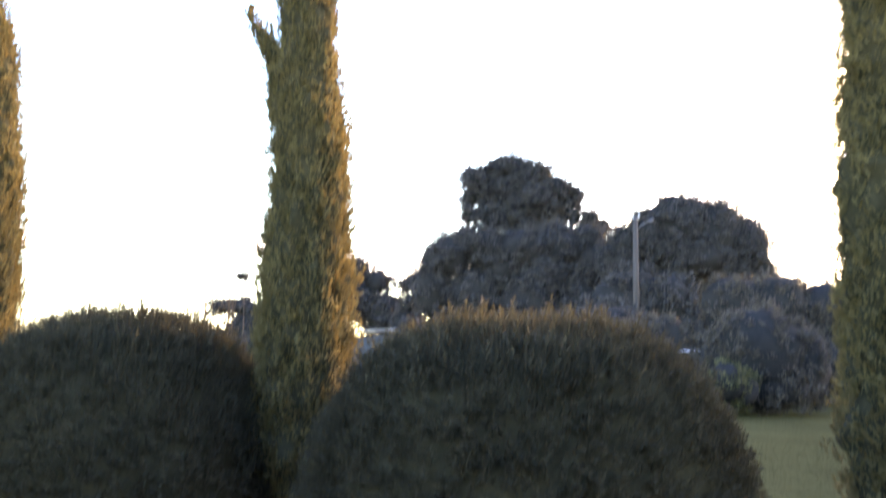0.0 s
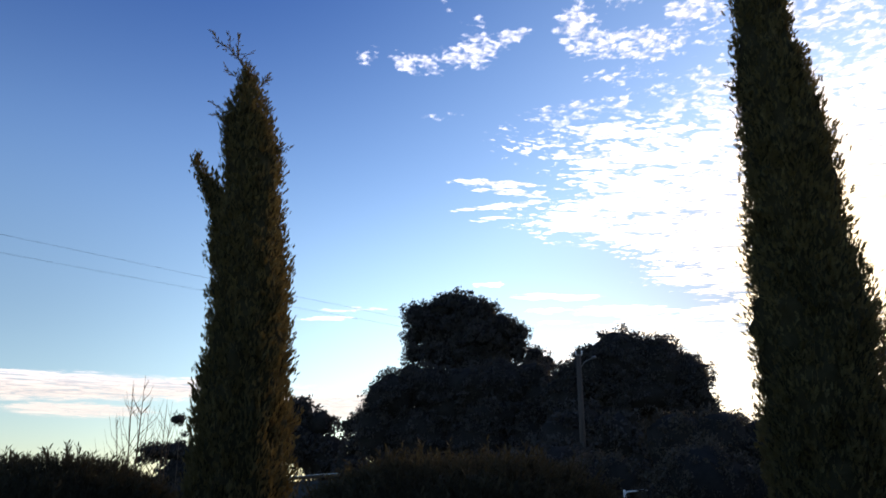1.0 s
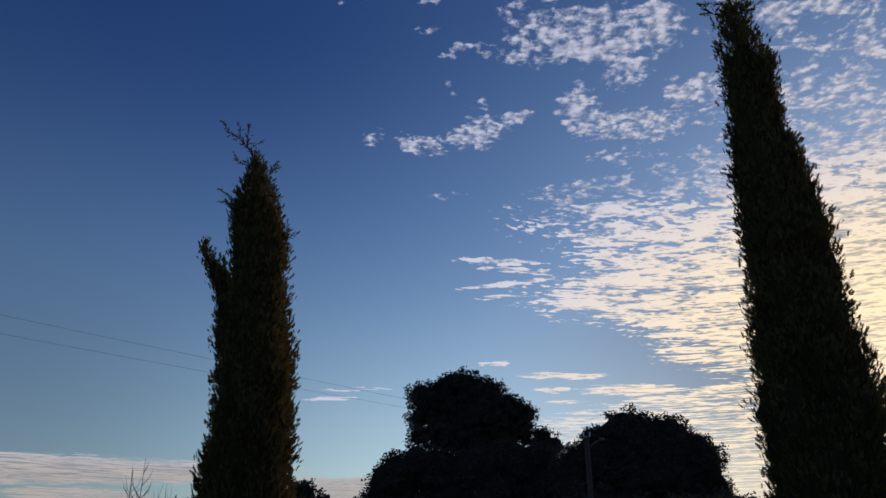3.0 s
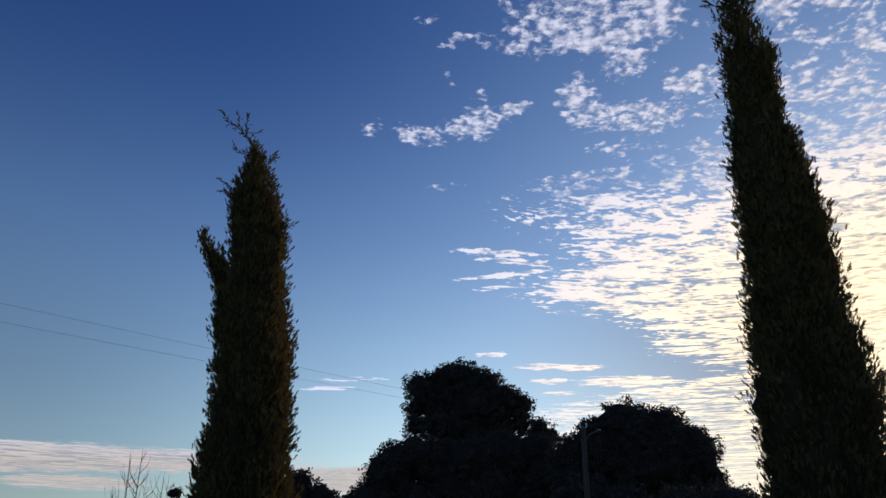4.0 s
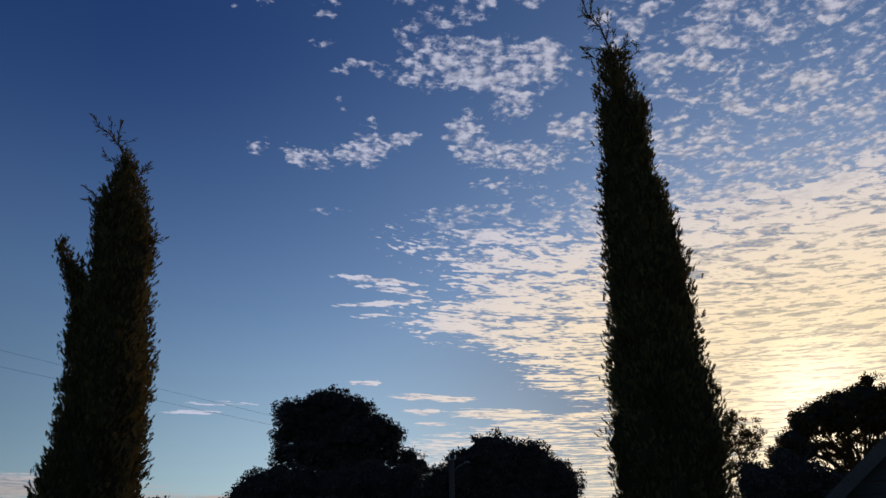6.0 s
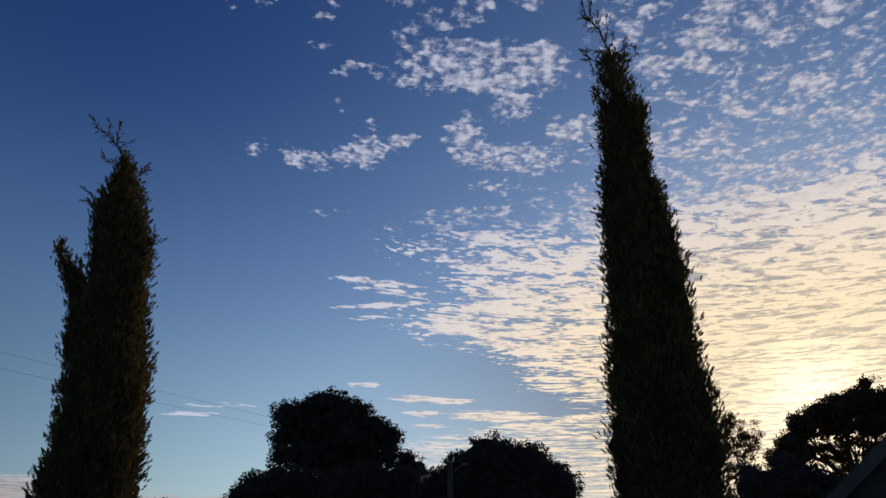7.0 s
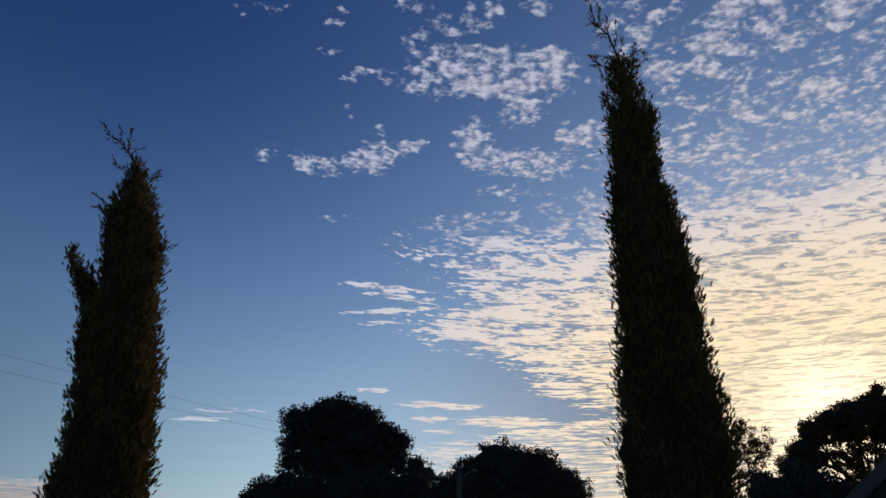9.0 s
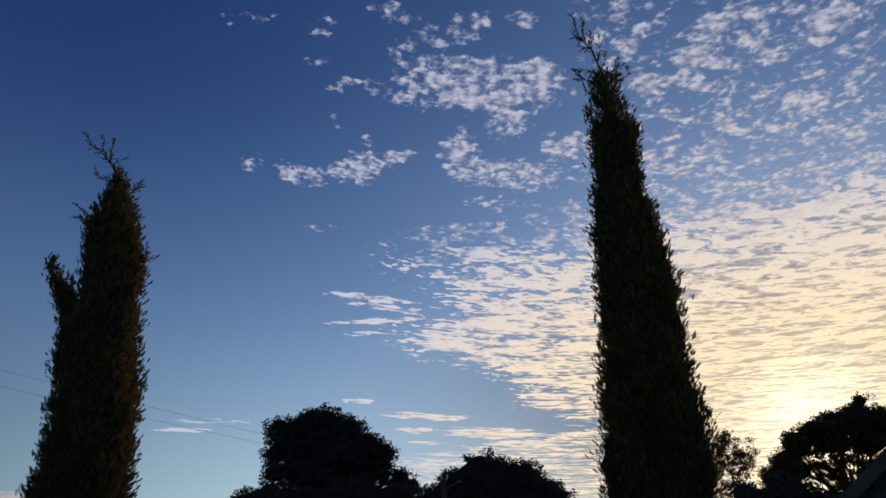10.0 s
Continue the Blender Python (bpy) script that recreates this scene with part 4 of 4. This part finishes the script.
# ---- bare saplings ----
def bare_tree(place, label, stems, seed):
    rng = np.random.default_rng(seed)
    ob = thing("bare_tree", (place[0], place[1], 0), label, "tree", "bare saplings")
    trunk, arms = [], []
    for x, top, r in stems:
        base, tip = Vector((x * 0.4, 0, 0)), Vector((x, 0, top))
        trunk.append([(tuple(base - Vector((0, 0, 0.1))), r), (tuple(base.lerp(tip, 0.5)), r * 0.6), (tuple(tip), r * 0.12)])
        for i in range(16):
            f = rng.uniform(0.35, 0.92)
            a = base.lerp(tip, f)
            t, n = rng.uniform(0, 6.28), top * (1 - f) * rng.uniform(0.35, 0.75) + 0.3
            b = a + Vector((math.cos(t) * 0.45, math.sin(t) * 0.45, 0.8)) * n
            arms.append([(tuple(a), r * 0.32), (tuple(a.lerp(b, 0.5) + Vector((math.cos(t), math.sin(t), 0)) * 0.12 * n), r * 0.2), (tuple(b), r * 0.08)])
    for line in trunk:
        part("stem", tubes("stem", [line], M_TWIG, 6), ob)
    for line in arms:
        part("branch", tubes("branch", [line], M_TWIG, 4), ob)
    return ob


bare_tree((-13.9, 45), "leafless winter sapling against the sky", [(0.05, 8.7, 0.07), (-0.6, 8.4, 0.06), (-1.3, 6.6, 0.05), (0.5, 7.0, 0.045)], 61)
bare_tree((-12.5, 45), "thin leafless sapling with two leaders", [(0.0, 7.4, 0.05), (0.3, 7.2, 0.045)], 62)
tree("tuft_tree", (-11.6, 45), "spindly sapling with one leafy tuft", [(-0.25, 0, 6.2, 0.42, 0.28, 0.9), (0.2, 0, 5.4, 0.3, 0.15, 0.1)], M_DENSE, 63, 0.2, 1.0, 0.025, group="bare saplings")


# ---- power pole and wires ----
def power_pole(place, height):
    ob = thing("power_pole", place, "weathered timber power pole with a bracket arm", "power pole")
    part("pole", tubes("pole", [[((-0.12, 0, -0.3), 0.17), ((-0.06, 0, height * 0.5), 0.15), ((0.0, 0, height), 0.125)]], M_POLE, 12), ob, "grey round timber shaft")
    part("cap", tubes("cap", [[((0, 0, height - 0.02), 0.135), ((0, 0, height + 0.05), 0.13), ((0, 0, height + 0.09), 0.05)]], M_STEEL, 12), ob, "metal pole cap")
    arm = part("bracket_arm", tubes("bracket_arm", [[((0.1, 0, height - 0.55), 0.03), ((0.3, 0, height - 0.3), 0.028), ((0.62, 0, height - 0.14), 0.025), ((0.78, 0, height - 0.1), 0.025)]], M_STEEL, 8), ob, "curved steel arm")
    part("lamp_head", tubes("lamp_head", [[((0.66, 0, height - 0.12), 0.04), ((0.74, 0, height - 0.08), 0.075), ((0.86, 0, height - 0.06), 0.07), ((0.92, 0, height - 0.07), 0.02)]], M_STEEL, 10), arm, "small pale lamp head")
    for x in (-0.16, 0.16):
        part("insulator", tubes("insulator", [[((x * 0.7, -0.1, height + 0.02), 0.02), ((x, -0.1, height + 0.1), 0.045), ((x, -0.1, height + 0.15), 0.03), ((x, -0.1, height + 0.22), 0.045), ((x, -0.1, height + 0.26), 0.02)]], M_WHITE, 8), ob, "white insulator")
    return ob


POLE = (9.66, 38.0)
power_pole((*POLE, 0), 8.6)
for top, end, sag in ((8.75, 9.5, 0.25), (8.55, 9.0, 0.3)):
    line = []
    for i in range(33):
        s = 2.2 * i / 32
        line.append(((POLE[0] - 21.05 * s, POLE[1] - 16.0 * s, top + (end - top) * s - sag * 4 * (s / 2.2) * (1 - s / 2.2)), 0.0038))
    tagged(new("overhead_wire", tubes("overhead_wire", [line], M_WIRE, 5)), "thin dark overhead wire slung from the pole", "wire", "overhead wires")


# ---- shed ----
def shed(place):
    ob = thing("shed", place, "small blue-grey shed with a pale sheet roof", "shed")
    bm = bmesh.new()
    box(bm, (-3.4, -1.5, -0.2), (0.6, 1.5, 2.45))
    part("wall", bm_mesh("wall", bm, M_SHEDWALL), ob)
    verts, faces, n = [], [], 60
    for i in range(n + 1):
        x = -3.8 + 5.0 * i / n
        z = 2.5 + 0.35 * (x + 3.8) / 5.0 + 0.018 * math.cos(i * 2.1)
        for y in (-1.8, 1.8):
            verts += [(x, y, z), (x, y, z + 0.03)]
    for i in range(n):
        o = 4 * i
        faces += [(o, o + 4, o + 6, o + 2), (o + 1, o + 3, o + 7, o + 5), (o, o + 1, o + 5, o + 4), (o + 2, o + 6, o + 7, o + 3)]
    roof = part("roof", mesh_of("roof", verts, faces, M_ROOF), ob, "pale corrugated roof sheet")
    bm = bmesh.new()
    box(bm, (-3.8, -1.84, 2.44), (1.2, -1.81, 2.5), None)
    part("fascia", bm_mesh("fascia", bm, M_SHEDWALL), roof)
    return ob


shed((-3.5, 40, 0.12))


# ---- white tubular gate ----
def gate(place):
    ob = thing("metal_gate", place, "white tubular metal gate behind the shrubs", "gate")
    for x in (-0.5, 0.52):
        part("post", tubes("post", [[((x, 0, -0.1), 0.045), ((x, 0, 1.94), 0.045), ((x, 0, 1.97), 0.02)]], M_WHITE, 8), ob)
    part("finial", tubes("finial", [[((0.52, 0, 1.96), 0.03), ((0.52, 0, 2.02), 0.075), ((0.52, 0, 2.1), 0.07), ((0.52, 0, 2.14), 0.02)]], M_WHITE, 10), ob, "rounded post cap")
    for z in (1.9, 1.05, 0.7, 0.35):
        part("rail", tubes("rail", [[((-0.5, 0, z - 0.06), 0.028), ((-0.4, 0, z), 0.028), ((0.52, 0, z + 0.06), 0.028)]], M_WHITE, 8), ob)
    return ob


gate((8.45, 26.2, 0))


# ---- house corner ----
def house():
    ob = thing("house", (7.82, 8.96, 0), "grey weatherboard house with a sloping gable barge", "house")
    ob.rotation_euler = (0, 0, radians(-40))
    x0, xr, x1, zb, slope, y0, y1 = -0.45, 3.4, 7.25, 2.76, 0.82, 0.35, 9.0
    bm = bmesh.new()
    prof = [(x0, 0), (x1, 0), (x1, zb), (xr, zb + slope * (xr - x0)), (x0, zb)]
    a = [bm.verts.new((x, y0, z)) for x, z in prof]
    b = [bm.verts.new((x, y1, z)) for x, z in prof]
    bm.faces.new(a), bm.faces.new(b[::-1])
    for i in range(5):
        bm.faces.new((a[i], b[i], b[(i + 1) % 5], a[(i + 1) % 5]))
    wall = part("wall", bm_mesh("wall", bm, M_BOARD), ob)
    for s in (-1, 1):
        e = x0 - 0.35 if s < 0 else x1 + 0.35
        zl = zb - 0.35 * slope
        zt = zb + slope * (xr - x0)
        bm = bmesh.new()
        v = [bm.verts.new(p) for p in [(e, y0 - 0.3, zl + 0.04), (xr, y0 - 0.3, zt + 0.04), (xr, y1 + 0.3, zt + 0.04), (e, y1 + 0.3, zl + 0.04), (e, y0 - 0.3, zl + 0.1), (xr, y0 - 0.3, zt + 0.1), (xr, y1 + 0.3, zt + 0.1), (e, y1 + 0.3, zl + 0.1)]]
        for f in ((0, 1, 2, 3), (4, 7, 6, 5), (0, 4, 5, 1), (1, 5, 6, 2), (2, 6, 7, 3), (3, 7, 4, 0)):
            bm.faces.new([v[i] for i in f])
        roof = part("roof", bm_mesh("roof", bm, M_TILE), ob, "dark sheet roof slope")
        bm = bmesh.new()
        v = [bm.verts.new(p) for p in [(e, y0 - 0.34, zl - 0.12), (xr, y0 - 0.34, zt - 0.12), (xr, y0 - 0.34, zt + 0.1), (e, y0 - 0.34, zl + 0.1), (e, y0 - 0.303, zl - 0.12), (xr, y0 - 0.303, zt - 0.12), (xr, y0 - 0.303, zt + 0.1), (e, y0 - 0.303, zl + 0.1)]]
        for f in ((0, 1, 2, 3), (4, 7, 6, 5), (0, 4, 5, 1), (1, 5, 6, 2), (2, 6, 7, 3), (3, 7, 4, 0)):
            bm.faces.new([v[i] for i in f])
        part("barge_board", bm_mesh("barge_board", bm, M_BARGE), roof, "grey painted barge board")
    # weatherboards on the gable end
    for i in range(36):
        z = 0.17 * i
        cut = max(0.0, (z + 0.16 - zb) / slope)
        xa, xb = x0 + cut, x1 - cut
        if xb - xa < 0.3:
            break
        bm = bmesh.new()
        v = [bm.verts.new(p) for p in [(xa, y0 - 0.03, z), (xb, y0 - 0.03, z), (xb, y0 - 0.012, z + 0.165), (xa, y0 - 0.012, z + 0.165), (xa, y0 - 0.003, z), (xb, y0 - 0.003, z), (xb, y0 - 0.003, z + 0.165), (xa, y0 - 0.003, z + 0.165)]]
        for f in ((0, 1, 2, 3), (4, 7, 6, 5), (0, 4, 5, 1), (1, 5, 6, 2), (2, 6, 7, 3), (3, 7, 4, 0)):
            bm.faces.new([v[j] for j in f])
        part("weatherboard", bm_mesh("weatherboard", bm, M_BOARD), wall)


house()


# ---- grass blades on the near lawn ----
def blades():
    rng = np.random.default_rng(91)
    n = 30000
    x, y = rng.uniform(1.5, 11.0, n), rng.uniform(6.0, 24.0, n)
    pts = np.stack([x, y, np.full(n, -0.03)], 1)
    ups = np.stack([rng.normal(0, 0.35, n), rng.normal(0, 0.35, n), np.ones(n)], 1)
    t = kite((0, 0, 0), (0, 0.1, 1), (1, 0, 0), 1.0, 0.12) + kite((0.1, 0, 0), (0.4, 0.2, 1), (0, 1, 0), 0.8, 0.12)
    tagged(new("grass", quads_of("grass", scatter(t, pts, ups, rng.uniform(0.03, 0.045, n), rng), M_BLADE)), "short uneven lawn grass", "grass", "", "stuff")


blades()
